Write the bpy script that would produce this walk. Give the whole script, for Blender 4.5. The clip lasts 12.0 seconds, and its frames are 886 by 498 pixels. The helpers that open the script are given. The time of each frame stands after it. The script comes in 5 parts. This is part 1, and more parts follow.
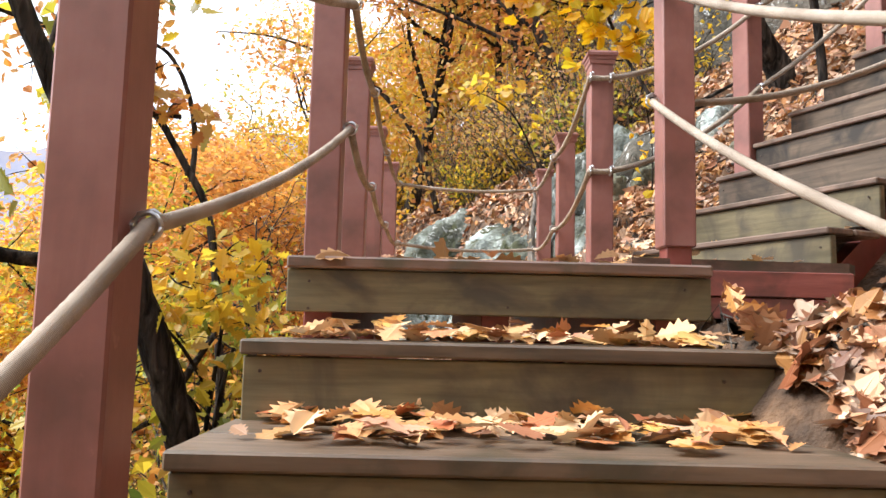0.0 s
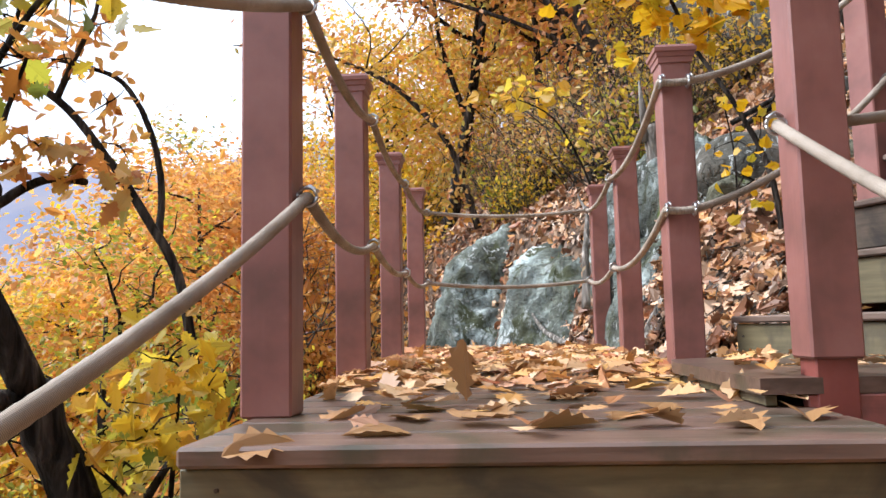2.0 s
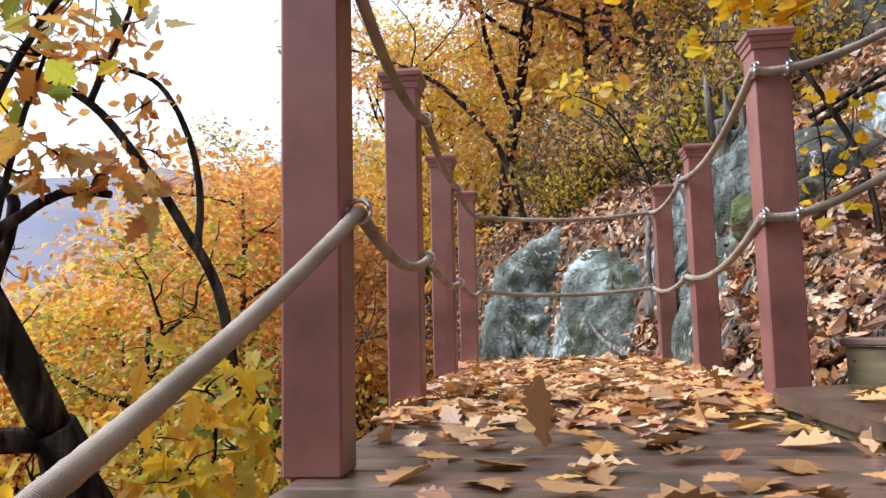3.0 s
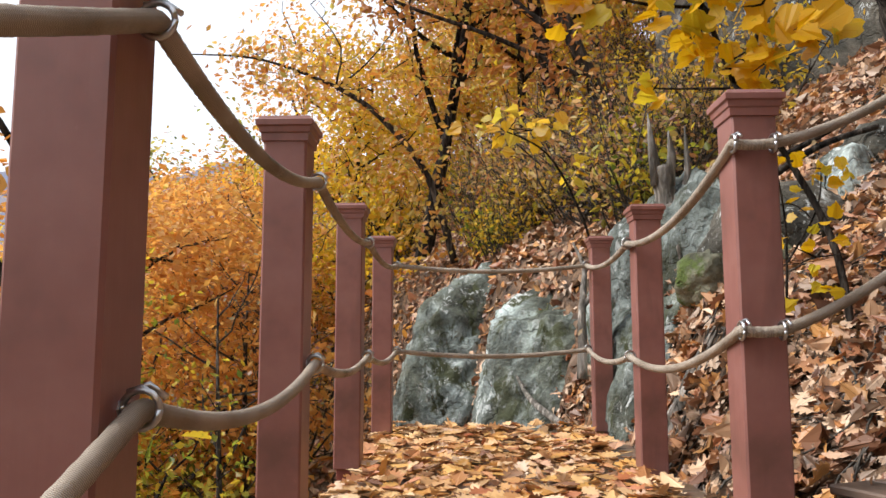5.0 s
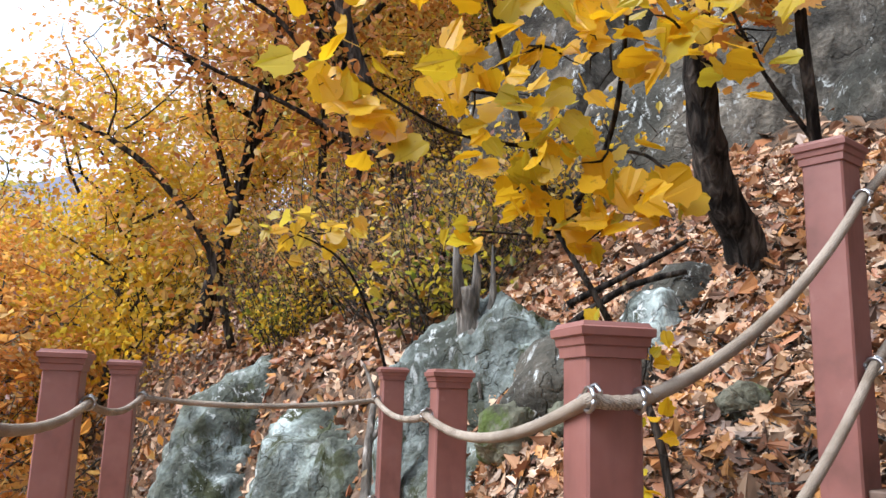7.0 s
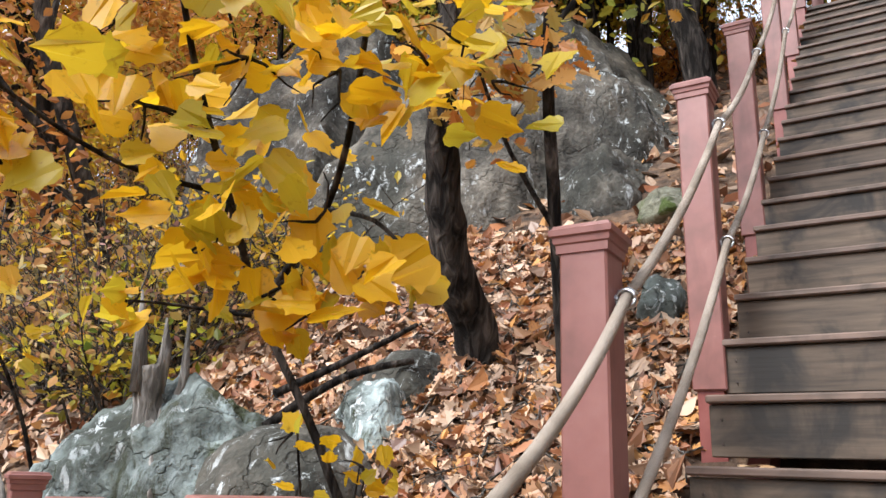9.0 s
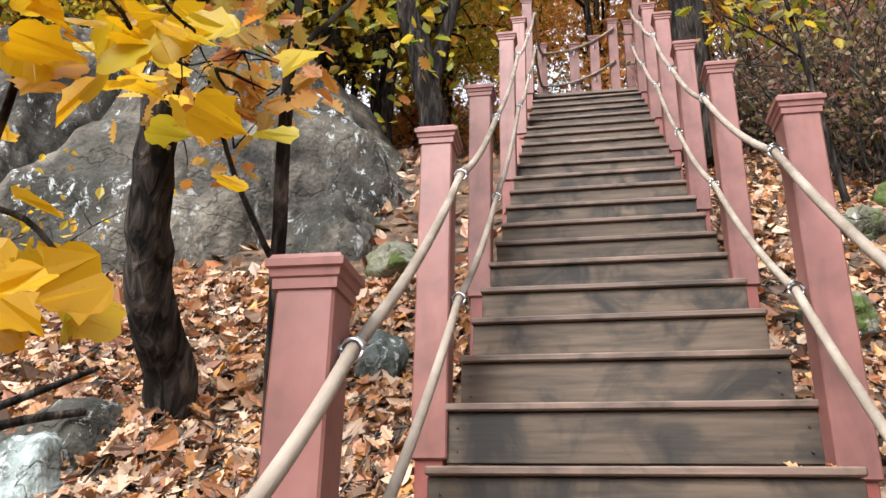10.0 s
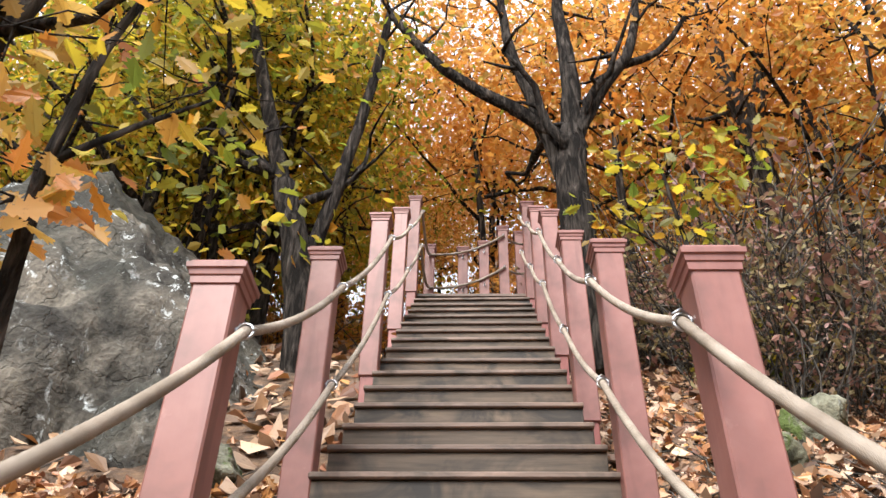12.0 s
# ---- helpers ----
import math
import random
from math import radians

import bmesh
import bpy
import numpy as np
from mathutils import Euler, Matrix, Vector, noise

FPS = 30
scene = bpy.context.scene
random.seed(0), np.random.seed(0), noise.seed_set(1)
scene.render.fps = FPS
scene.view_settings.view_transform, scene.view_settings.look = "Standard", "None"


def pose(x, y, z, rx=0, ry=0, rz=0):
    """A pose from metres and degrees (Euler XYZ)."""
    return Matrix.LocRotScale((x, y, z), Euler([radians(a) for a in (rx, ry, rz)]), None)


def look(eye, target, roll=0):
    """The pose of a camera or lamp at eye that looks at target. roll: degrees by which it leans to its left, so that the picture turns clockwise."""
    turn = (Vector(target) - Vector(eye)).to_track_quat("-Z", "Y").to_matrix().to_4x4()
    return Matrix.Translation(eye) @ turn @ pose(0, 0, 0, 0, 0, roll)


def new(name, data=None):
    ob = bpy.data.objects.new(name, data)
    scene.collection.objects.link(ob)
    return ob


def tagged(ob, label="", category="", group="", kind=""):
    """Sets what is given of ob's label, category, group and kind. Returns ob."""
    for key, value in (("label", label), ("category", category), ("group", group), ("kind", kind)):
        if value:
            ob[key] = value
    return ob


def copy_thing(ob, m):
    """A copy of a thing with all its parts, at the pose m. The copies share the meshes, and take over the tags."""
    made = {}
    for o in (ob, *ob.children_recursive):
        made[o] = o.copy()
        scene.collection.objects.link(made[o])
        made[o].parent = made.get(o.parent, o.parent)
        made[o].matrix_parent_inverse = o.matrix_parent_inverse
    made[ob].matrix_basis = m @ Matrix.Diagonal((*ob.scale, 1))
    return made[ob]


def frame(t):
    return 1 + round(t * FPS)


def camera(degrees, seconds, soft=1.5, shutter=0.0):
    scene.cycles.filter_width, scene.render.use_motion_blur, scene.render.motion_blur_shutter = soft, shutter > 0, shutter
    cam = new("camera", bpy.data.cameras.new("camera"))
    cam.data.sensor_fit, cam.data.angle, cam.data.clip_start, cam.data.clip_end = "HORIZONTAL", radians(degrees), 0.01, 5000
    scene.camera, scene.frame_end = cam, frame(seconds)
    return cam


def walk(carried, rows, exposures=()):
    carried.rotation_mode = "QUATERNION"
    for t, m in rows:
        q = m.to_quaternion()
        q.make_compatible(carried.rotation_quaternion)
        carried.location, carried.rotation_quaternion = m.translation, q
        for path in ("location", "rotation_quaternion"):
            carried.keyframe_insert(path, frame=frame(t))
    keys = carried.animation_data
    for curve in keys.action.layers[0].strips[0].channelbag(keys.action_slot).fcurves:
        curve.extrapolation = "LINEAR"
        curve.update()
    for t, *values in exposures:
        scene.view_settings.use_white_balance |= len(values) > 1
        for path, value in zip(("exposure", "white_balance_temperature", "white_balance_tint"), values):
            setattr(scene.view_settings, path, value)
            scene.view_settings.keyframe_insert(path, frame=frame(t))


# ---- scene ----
cam = camera(59.7, 12.0)
PATH = [
    (0, (0.352, 0.492, -0.218), (1.203, 2.29, -0.007), 1.4),
    (0.5, (0.488, 0.774, -0.173), (1.32, 2.575, 0.082), 0.3),
    (1, (0.613, 1.004, -0.108), (1.446, 2.808, 0.121), 0.2),
    (1.5, (0.773, 1.216, 0.055), (1.563, 3.042, 0.259), -0.4),
    (2, (0.855, 1.345, 0.199), (1.589, 3.194, 0.402), -1.2),
    (2.5, (0.886, 1.544, 0.207), (1.564, 3.415, 0.413), -1.3),
    (2.7, (0.89, 1.588, 0.231), (1.522, 3.475, 0.437), -1.4),
    (4.5, (1.095, 2.064, 0.529), (1.747, 3.944, 0.727), -0.4),
    (5, (1.189, 2.185, 0.606), (1.987, 4.004, 0.836), -0.1),
    (5.5, (1.277, 2.314, 0.796), (2.249, 4.04, 1.075), 0.6),
    (6, (1.39, 2.415, 0.916), (2.476, 4.061, 1.251), 2.6),
    (6.5, (1.464, 2.57, 1.034), (2.652, 4.141, 1.379), 2.5),
    (8.3, (1.83, 3.04, 1.242), (3.219, 4.395, 1.727), 1.5),
    (8.5, (1.89, 3.063, 1.255), (3.348, 4.339, 1.753), 1.9),
    (9, (2.1, 3.109, 1.31), (3.741, 4.106, 1.869), 2.0),
    (9.5, (2.256, 3.192, 1.345), (4.044, 3.842, 1.963), 1.7),
    (10, (2.435, 3.234, 1.38), (4.277, 3.563, 2.088), 1.2),
    (10.5, (2.621, 3.211, 1.434), (4.399, 3.434, 2.323), 1.9),
    (11, (2.783, 3.176, 1.5), (4.478, 3.348, 2.548), 2.1),
    (11.5, (3.078, 3.103, 1.594), (4.707, 3.23, 2.747), 1.5),
    (12, (3.316, 3.061, 1.65), (4.914, 3.121, 2.85), 1.2),
]
SCALE = 1.1
walk(cam, [(t, look(eye, target, roll)) for t, eye, target, roll in PATH], [
    (0.0, 1.20, 6400, 10), (1.5, 1.05, 6050, 10), (2.5, 0.78, 5800, 10), (4.5, 0.54, 6150, 10), (5.0, 0.52, 6500, 10),
    (6.0, 0.66, 5950, 10), (6.5, 0.70, 5900, 10), (8.5, 0.74, 5950, 10), (10.5, 1.04, 6400, 10), (12.0, 1.04, 6450, 10)])

# ---- world and sun ----
SUN_EL, SUN_AZ = 46.0, 292.0
world = bpy.data.worlds.new("overcast_sky")
scene.world = world
world.use_nodes = True
wn, wl = world.node_tree.nodes, world.node_tree.links
wn.clear()
w_out = wn.new("ShaderNodeOutputWorld")
w_bg = wn.new("ShaderNodeBackground")
w_sky = wn.new("ShaderNodeTexSky")
w_sky.sky_type = "NISHITA"
w_sky.sun_disc = False
w_sky.sun_elevation, w_sky.sun_rotation = radians(SUN_EL), radians(SUN_AZ)
w_mix = wn.new("ShaderNodeMix")
w_mix.data_type = "RGBA"
w_cloud = wn.new("ShaderNodeTexNoise")
w_cloud.inputs["Scale"].default_value = 2.2
w_cloud.inputs["Detail"].default_value = 5
w_ramp = wn.new("ShaderNodeMapRange")
w_ramp.inputs["From Min"].default_value, w_ramp.inputs["From Max"].default_value = 0.3, 0.7
w_ramp.inputs["To Min"].default_value, w_ramp.inputs["To Max"].default_value = 0.88, 0.98
wl.new(w_cloud.outputs["Fac"], w_ramp.inputs["Value"])
wl.new(w_ramp.outputs["Result"], w_mix.inputs["Factor"])
wl.new(w_sky.outputs["Color"], w_mix.inputs["A"])
w_mix.inputs["B"].default_value = (5.5, 5.8, 6.4, 1)
wl.new(w_mix.outputs["Result"], w_bg.inputs["Color"])
w_bg.inputs["Strength"].default_value = 0.15
wl.new(w_bg.outputs["Background"], w_out.inputs["Surface"])
sun = new("sun", bpy.data.lights.new("sun", "SUN"))
sun.data.energy, sun.data.angle, sun.data.color = 3.8, radians(30), (1.0, 0.965, 0.92)
sun.matrix_world = look((0, 0, 0), (math.sin(radians(SUN_AZ)) * -1, math.cos(radians(SUN_AZ)) * -1, -math.tan(radians(SUN_EL))))

# ---- materials ----


def material(name):
    m = bpy.data.materials.new(name)
    m.use_nodes = True
    t = m.node_tree
    return m, t.nodes, t.links, t.nodes["Principled BSDF"]


def ramp(nodes, links, source, stops):
    r = nodes.new("ShaderNodeValToRGB")
    r.color_ramp.elements[0].position, r.color_ramp.elements[0].color = stops[0][0], (*stops[0][1], 1)
    r.color_ramp.elements[1].position, r.color_ramp.elements[1].color = stops[-1][0], (*stops[-1][1], 1)
    for p, c in stops[1:-1]:
        r.color_ramp.elements.new(p).color = (*c, 1)
    links.new(source, r.inputs["Fac"])
    return r.outputs["Color"]


def noise_tex(nodes, links, scale, detail=4, stretch=(1, 1, 1), space="Object", rough=0.55, distort=0.0, own=False):
    c = nodes.new("ShaderNodeTexCoord")
    m = nodes.new("ShaderNodeMapping")
    m.inputs["Scale"].default_value = stretch
    n = nodes.new("ShaderNodeTexNoise")
    n.inputs["Scale"].default_value, n.inputs["Detail"].default_value = scale, detail
    n.inputs["Roughness"].default_value, n.inputs["Distortion"].default_value = rough, distort
    links.new(c.outputs[space], m.inputs["Vector"])
    if own:
        info = nodes.new("ShaderNodeObjectInfo")
        shift = nodes.new("ShaderNodeVectorMath")
        shift.operation = "SCALE"
        shift.inputs[0].default_value = (37.0, 21.0, 53.0)
        links.new(info.outputs["Random"], shift.inputs["Scale"])
        links.new(shift.outputs["Vector"], m.inputs["Location"])
    links.new(m.outputs["Vector"], n.inputs["Vector"])
    return n.outputs["Fac"]


def mixed(nodes, links, fac, a, b, mode="MIX"):
    m = nodes.new("ShaderNodeMix")
    m.data_type, m.blend_type = "RGBA", mode
    for value, socket in ((fac, m.inputs["Factor"]), (a, m.inputs["A"]), (b, m.inputs["B"])):
        if isinstance(value, (int, float)):
            socket.default_value = value
        elif isinstance(value, tuple):
            socket.default_value = (*value, 1)
        else:
            links.new(value, socket)
    return m.outputs["Result"]


def bumped(nodes, links, bsdf, height, strength=0.3, distance=0.01):
    b = nodes.new("ShaderNodeBump")
    b.inputs["Strength"].default_value, b.inputs["Distance"].default_value = strength, distance
    links.new(height, b.inputs["Height"])
    links.new(b.outputs["Normal"], bsdf.inputs["Normal"])


def stretched_threshold(nodes, links, source, lo, hi):
    r = nodes.new("ShaderNodeMapRange")
    r.inputs["From Min"].default_value, r.inputs["From Max"].default_value = lo, hi
    links.new(source, r.inputs["Value"])
    return r.outputs["Result"]


def painted_wood(name, base, dark, light, rough=0.45):
    m, n, l, b = material(name)
    big = noise_tex(n, l, 5, 5)
    grain = noise_tex(n, l, 30, 4, (1, 1, 0.06))
    col = ramp(n, l, big, [(0.3, dark), (0.5, base), (0.75, light)])
    worn = stretched_threshold(n, l, noise_tex(n, l, 16, 8), 0.66, 0.72)
    col = mixed(n, l, worn, col, light)
    streak = stretched_threshold(n, l, noise_tex(n, l, 9, 7, (1, 1, 0.14), distort=0.5, own=True), 0.54, 0.74)
    col = mixed(n, l, mixed(n, l, streak, (0.0, 0.0, 0.0), (0.55, 0.55, 0.55)), col, tuple(0.62 * v for v in dark))
    l.new(col, b.inputs["Base Color"])
    b.inputs["Roughness"].default_value = rough
    bumped(n, l, b, grain, 0.25, 0.004)
    return m


def weathered_board(name, stops, stain, rough=0.6, axis=(0.08, 1, 1)):
    m, n, l, b = material(name)
    info = n.new("ShaderNodeObjectInfo")
    grain = noise_tex(n, l, 45, 6, axis, own=True)
    blotch = noise_tex(n, l, 4.0, 7, distort=0.8, own=True)
    col = ramp(n, l, grain, stops)
    col = mixed(n, l, stretched_threshold(n, l, blotch, 0.47, 0.64), col, stain)
    shade = n.new("ShaderNodeMapRange")
    shade.inputs["To Min"].default_value, shade.inputs["To Max"].default_value = 0.8, 1.2
    l.new(info.outputs["Random"], shade.inputs["Value"])
    hue = n.new("ShaderNodeHueSaturation")
    l.new(shade.outputs["Result"], hue.inputs["Value"])
    l.new(col, hue.inputs["Color"])
    l.new(hue.outputs["Color"], b.inputs["Base Color"])
    b.inputs["Roughness"].default_value = rough
    bumped(n, l, b, grain, 0.35, 0.004)
    return m


def leaf_material(name, colours, gloss=0.45, through_light=0.35):
    m, n, l, b = material(name)
    geo = n.new("ShaderNodeNewGeometry")
    k = len(colours)
    col = ramp(n, l, geo.outputs["Random Per Island"], [(i / (k - 1), c) for i, c in enumerate(colours)])
    spots = noise_tex(n, l, 34, 6, rough=0.65)
    col = mixed(n, l, stretched_threshold(n, l, spots, 0.6, 0.75), col, tuple(0.5 * v for v in colours[0]))
    l.new(col, b.inputs["Base Color"])
    b.inputs["Roughness"].default_value = gloss
    tr = n.new("ShaderNodeBsdfTranslucent")
    l.new(col, tr.inputs["Color"])
    mx = n.new("ShaderNodeMixShader")
    mx.inputs["Fac"].default_value = through_light
    l.new(b.outputs["BSDF"], mx.inputs[1])
    l.new(tr.outputs["BSDF"], mx.inputs[2])
    l.new(mx.outputs["Shader"], n["Material Output"].inputs["Surface"])
    return m


def bark_material(name, dark, light):
    m, n, l, b = material(name)
    g = noise_tex(n, l, 22, 7, (1, 1, 0.18), distort=0.6)
    col = ramp(n, l, g, [(0.42, dark), (0.58, tuple((a + c) / 2 for a, c in zip(dark, light))), (0.72, tuple(1.5 * c for c in light))])
    l.new(col, b.inputs["Base Color"])
    b.inputs["Roughness"].default_value = 0.95
    b.inputs["Specular IOR Level"].default_value = 0.12
    bumped(n, l, b, g, 1.0, 0.05)
    return m


def rock_material(name, stops, lichen, amount, dark=(0.03, 0.03, 0.025), speck=(0.5, 0.53, 0.52), specks=0.6, algae=0.0):
    m, n, l, b = material(name)
    big = noise_tex(n, l, 1.8, 9, distort=0.4, own=True)
    mid = noise_tex(n, l, 6, 10, (1, 1, 0.7), rough=0.62, distort=0.3, own=True)
    fine = noise_tex(n, l, 32, 8, own=True)
    col = ramp(n, l, big, stops)
    col = mixed(n, l, 0.9, col, ramp(n, l, mid, [(0.32, (0.12, 0.12, 0.11)), (0.5, (0.5, 0.5, 0.5)), (0.68, (0.85, 0.85, 0.83))]), "OVERLAY")
    col = mixed(n, l, 0.5, col, ramp(n, l, fine, [(0.3, (0.2, 0.2, 0.19)), (0.7, (0.8, 0.8, 0.78))]), "OVERLAY")
    patch = stretched_threshold(n, l, noise_tex(n, l, 4.5, 12, (1, 1, 0.45), rough=0.7, distort=0.4, own=True), amount, amount + 0.06)
    col = mixed(n, l, patch, col, lichen)
    if algae:
        film = stretched_threshold(n, l, noise_tex(n, l, 1.1, 6, (1, 1, 0.5), distort=0.7, own=True), 0.47, 0.6)
        col = mixed(n, l, mixed(n, l, film, (0.0, 0.0, 0.0), (algae, algae, algae)), col, (0.04, 0.042, 0.034))
    dots = stretched_threshold(n, l, noise_tex(n, l, 13, 9, (1, 1, 0.6), rough=0.75, distort=0.5, own=True), specks, specks + 0.05)
    zone = stretched_threshold(n, l, noise_tex(n, l, 1.7, 4, own=True), 0.45, 0.58)
    both = n.new("ShaderNodeMath")
    both.operation = "MULTIPLY"
    l.new(dots, both.inputs[0])
    l.new(zone, both.inputs[1])
    col = mixed(n, l, both.outputs["Value"], col, speck)
    crack = n.new("ShaderNodeTexVoronoi")
    crack.feature = "DISTANCE_TO_EDGE"
    crack.inputs["Scale"].default_value = 1.3
    c = n.new("ShaderNodeTexCoord")
    warp = n.new("ShaderNodeVectorMath")
    wn2 = n.new("ShaderNodeTexNoise")
    wn2.inputs["Scale"].default_value, wn2.inputs["Detail"].default_value = 3.0, 6
    l.new(c.outputs["Object"], wn2.inputs["Vector"])
    warp.operation = "ADD"
    l.new(c.outputs["Object"], warp.inputs[0])
    l.new(wn2.outputs["Color"], warp.inputs[1])
    l.new(warp.outputs["Vector"], crack.inputs["Vector"])
    line = stretched_threshold(n, l, crack.outputs["Distance"], 0.0, 0.022)
    col = mixed(n, l, 0.25, col, mixed(n, l, line, dark, col))
    l.new(col, b.inputs["Base Color"])
    b.inputs["Roughness"].default_value = 0.9
    height = mixed(n, l, 0.2, mixed(n, l, 0.6, mid, fine), line)
    b.inputs["Specular IOR Level"].default_value = 0.25
    bumped(n, l, b, height, 1.0, 0.05)
    return m


def soil_material():
    m, n, l, b = material("leaf_litter_soil")
    a = noise_tex(n, l, 9, 8, space="Object")
    col = ramp(n, l, a, [(0.3, (0.03, 0.021, 0.015)), (0.5, (0.10, 0.06, 0.036)), (0.72, (0.25, 0.15, 0.085))])
    l.new(col, b.inputs["Base Color"])
    b.inputs["Roughness"].default_value = 0.95
    bumped(n, l, b, noise_tex(n, l, 25, 6), 1.0, 0.05)
    return m


M_POST = painted_wood("reddish_brown_paint", (0.235, 0.097, 0.082), (0.15, 0.066, 0.054), (0.30, 0.14, 0.12))
M_CORE = painted_wood("dark_red_paint", (0.20, 0.05, 0.04), (0.12, 0.03, 0.025), (0.26, 0.08, 0.065))
M_TREAD = weathered_board("weathered_tread", [(0.3, (0.09, 0.056, 0.042)), (0.7, (0.19, 0.12, 0.092))], (0.07, 0.06, 0.04), 0.33)
M_TREAD_LOW = weathered_board("olive_brown_tread", [(0.3, (0.075, 0.054, 0.036)), (0.7, (0.165, 0.116, 0.08))], (0.058, 0.05, 0.032), 0.42)
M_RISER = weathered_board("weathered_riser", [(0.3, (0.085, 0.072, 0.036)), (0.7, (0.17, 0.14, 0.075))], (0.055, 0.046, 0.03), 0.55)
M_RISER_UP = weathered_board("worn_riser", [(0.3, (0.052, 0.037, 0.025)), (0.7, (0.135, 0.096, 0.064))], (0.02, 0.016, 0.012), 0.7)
M_RED = weathered_board("red_beam", [(0.3, (0.22, 0.06, 0.05)), (0.7, (0.34, 0.11, 0.09))], (0.12, 0.05, 0.04), 0.55)
M_SOIL = soil_material()
M_BARK = bark_material("dark_bark", (0.009, 0.0075, 0.0065), (0.08, 0.067, 0.057))
M_BARK_BROWN = bark_material("brown_bark", (0.022, 0.018, 0.015), (0.12, 0.098, 0.08))
M_DEADWOOD = bark_material("weathered_dead_wood", (0.10, 0.09, 0.078), (0.34, 0.31, 0.275))
M_BARK_GREY = bark_material("grey_bark", (0.035, 0.032, 0.028), (0.19, 0.168, 0.145))
M_ROCK = rock_material("grey_cliff", [(0.3, (0.024, 0.022, 0.02)), (0.45, (0.06, 0.055, 0.047)), (0.56, (0.108, 0.096, 0.08)), (0.72, (0.185, 0.163, 0.135))], (0.28, 0.28, 0.27), 0.61, specks=0.56, algae=0.6)
M_ROCK_BLUE = rock_material("blue_green_boulder", [(0.3, (0.035, 0.038, 0.03)), (0.44, (0.10, 0.112, 0.093)), (0.55, (0.21, 0.245, 0.235)), (0.68, (0.44, 0.51, 0.51))], (0.05, 0.056, 0.026), 0.54, specks=0.54, algae=0.6)
L_ORANGE = leaf_material("orange_oak_leaves", [(0.52, 0.19, 0.035), (0.68, 0.31, 0.06), (0.76, 0.43, 0.10), (0.58, 0.25, 0.06), (0.78, 0.52, 0.16)], 0.45, 0.6)
L_GOLD = leaf_material("golden_leaves", [(0.62, 0.33, 0.02), (0.74, 0.50, 0.03), (0.52, 0.42, 0.05), (0.72, 0.38, 0.03)], 0.45, 0.6)
L_GREEN = leaf_material("green_gold_leaves", [(0.20, 0.26, 0.03), (0.45, 0.40, 0.04), (0.66, 0.47, 0.04), (0.13, 0.19, 0.03), (0.58, 0.27, 0.03)], 0.45, 0.6)
L_YELLOW = leaf_material("bright_yellow_leaves", [(0.72, 0.41, 0.005), (0.82, 0.52, 0.009), (0.78, 0.47, 0.007), (0.52, 0.46, 0.03), (0.80, 0.47, 0.008)], 0.4, 0.5)
L_RUST = leaf_material("rust_brown_leaves", [(0.46, 0.22, 0.09), (0.58, 0.33, 0.13), (0.64, 0.44, 0.2), (0.5, 0.42, 0.13), (0.5, 0.25, 0.12)], 0.5, 0.5)
L_DUSK = leaf_material("dull_purple_brown_leaves", [(0.24, 0.12, 0.09), (0.33, 0.17, 0.14), (0.30, 0.24, 0.11), (0.19, 0.16, 0.07)], 0.5, 0.35)
L_LITTER = leaf_material("fallen_oak_leaves", [(0.16, 0.07, 0.035), (0.40, 0.19, 0.085), (0.64, 0.43, 0.27), (0.28, 0.10, 0.045), (0.58, 0.29, 0.09), (0.07, 0.04, 0.028), (0.52, 0.36, 0.24), (0.12, 0.06, 0.04), (0.36, 0.15, 0.07), (0.66, 0.48, 0.33), (0.10, 0.05, 0.03)], 0.45, 0.08)
L_RUST2 = leaf_material("rusty_oak_leaves", [(0.34, 0.12, 0.03), (0.48, 0.19, 0.04), (0.56, 0.27, 0.07), (0.40, 0.15, 0.04)], 0.45, 0.5)
L_FRESH = leaf_material("newly_fallen_leaves", [(0.36, 0.14, 0.05), (0.60, 0.33, 0.13), (0.74, 0.53, 0.32), (0.50, 0.22, 0.05), (0.66, 0.38, 0.11), (0.17, 0.075, 0.045), (0.72, 0.46, 0.2), (0.42, 0.13, 0.05), (0.78, 0.6, 0.42)], 0.5, 0.1)


def rope_material():
    m, n, l, b = material("braided_rope")
    c = n.new("ShaderNodeTexCoord")
    mp = n.new("ShaderNodeMapping")
    mp.inputs["Scale"].default_value = (1, 1, 1)
    w = n.new("ShaderNodeTexWave")
    w.wave_type, w.bands_direction = "BANDS", "DIAGONAL"
    w.inputs["Scale"].default_value, w.inputs["Distortion"].default_value = 160, 1.2
    l.new(c.outputs["Object"], mp.inputs["Vector"])
    l.new(mp.outputs["Vector"], w.inputs["Vector"])
    dirt = noise_tex(n, l, 6, 5)
    col = ramp(n, l, dirt, [(0.3, (0.27, 0.215, 0.16)), (0.7, (0.58, 0.49, 0.40))])
    col = mixed(n, l, 0.5, col, w.outputs["Color"], "MULTIPLY")
    l.new(col, b.inputs["Base Color"])
    b.inputs["Roughness"].default_value = 0.75
    bumped(n, l, b, w.outputs["Fac"], 0.5, 0.004)
    return m


M_ROPE = rope_material()
M_STEEL, _n, _l, _b = material("galvanised_steel")
_b.inputs["Metallic"].default_value, _b.inputs["Roughness"].default_value = 1.0, 0.32
_l.new(ramp(_n, _l, noise_tex(_n, _l, 40, 4), [(0.3, (0.35, 0.36, 0.37)), (0.7, (0.62, 0.63, 0.65))]), _b.inputs["Base Color"])

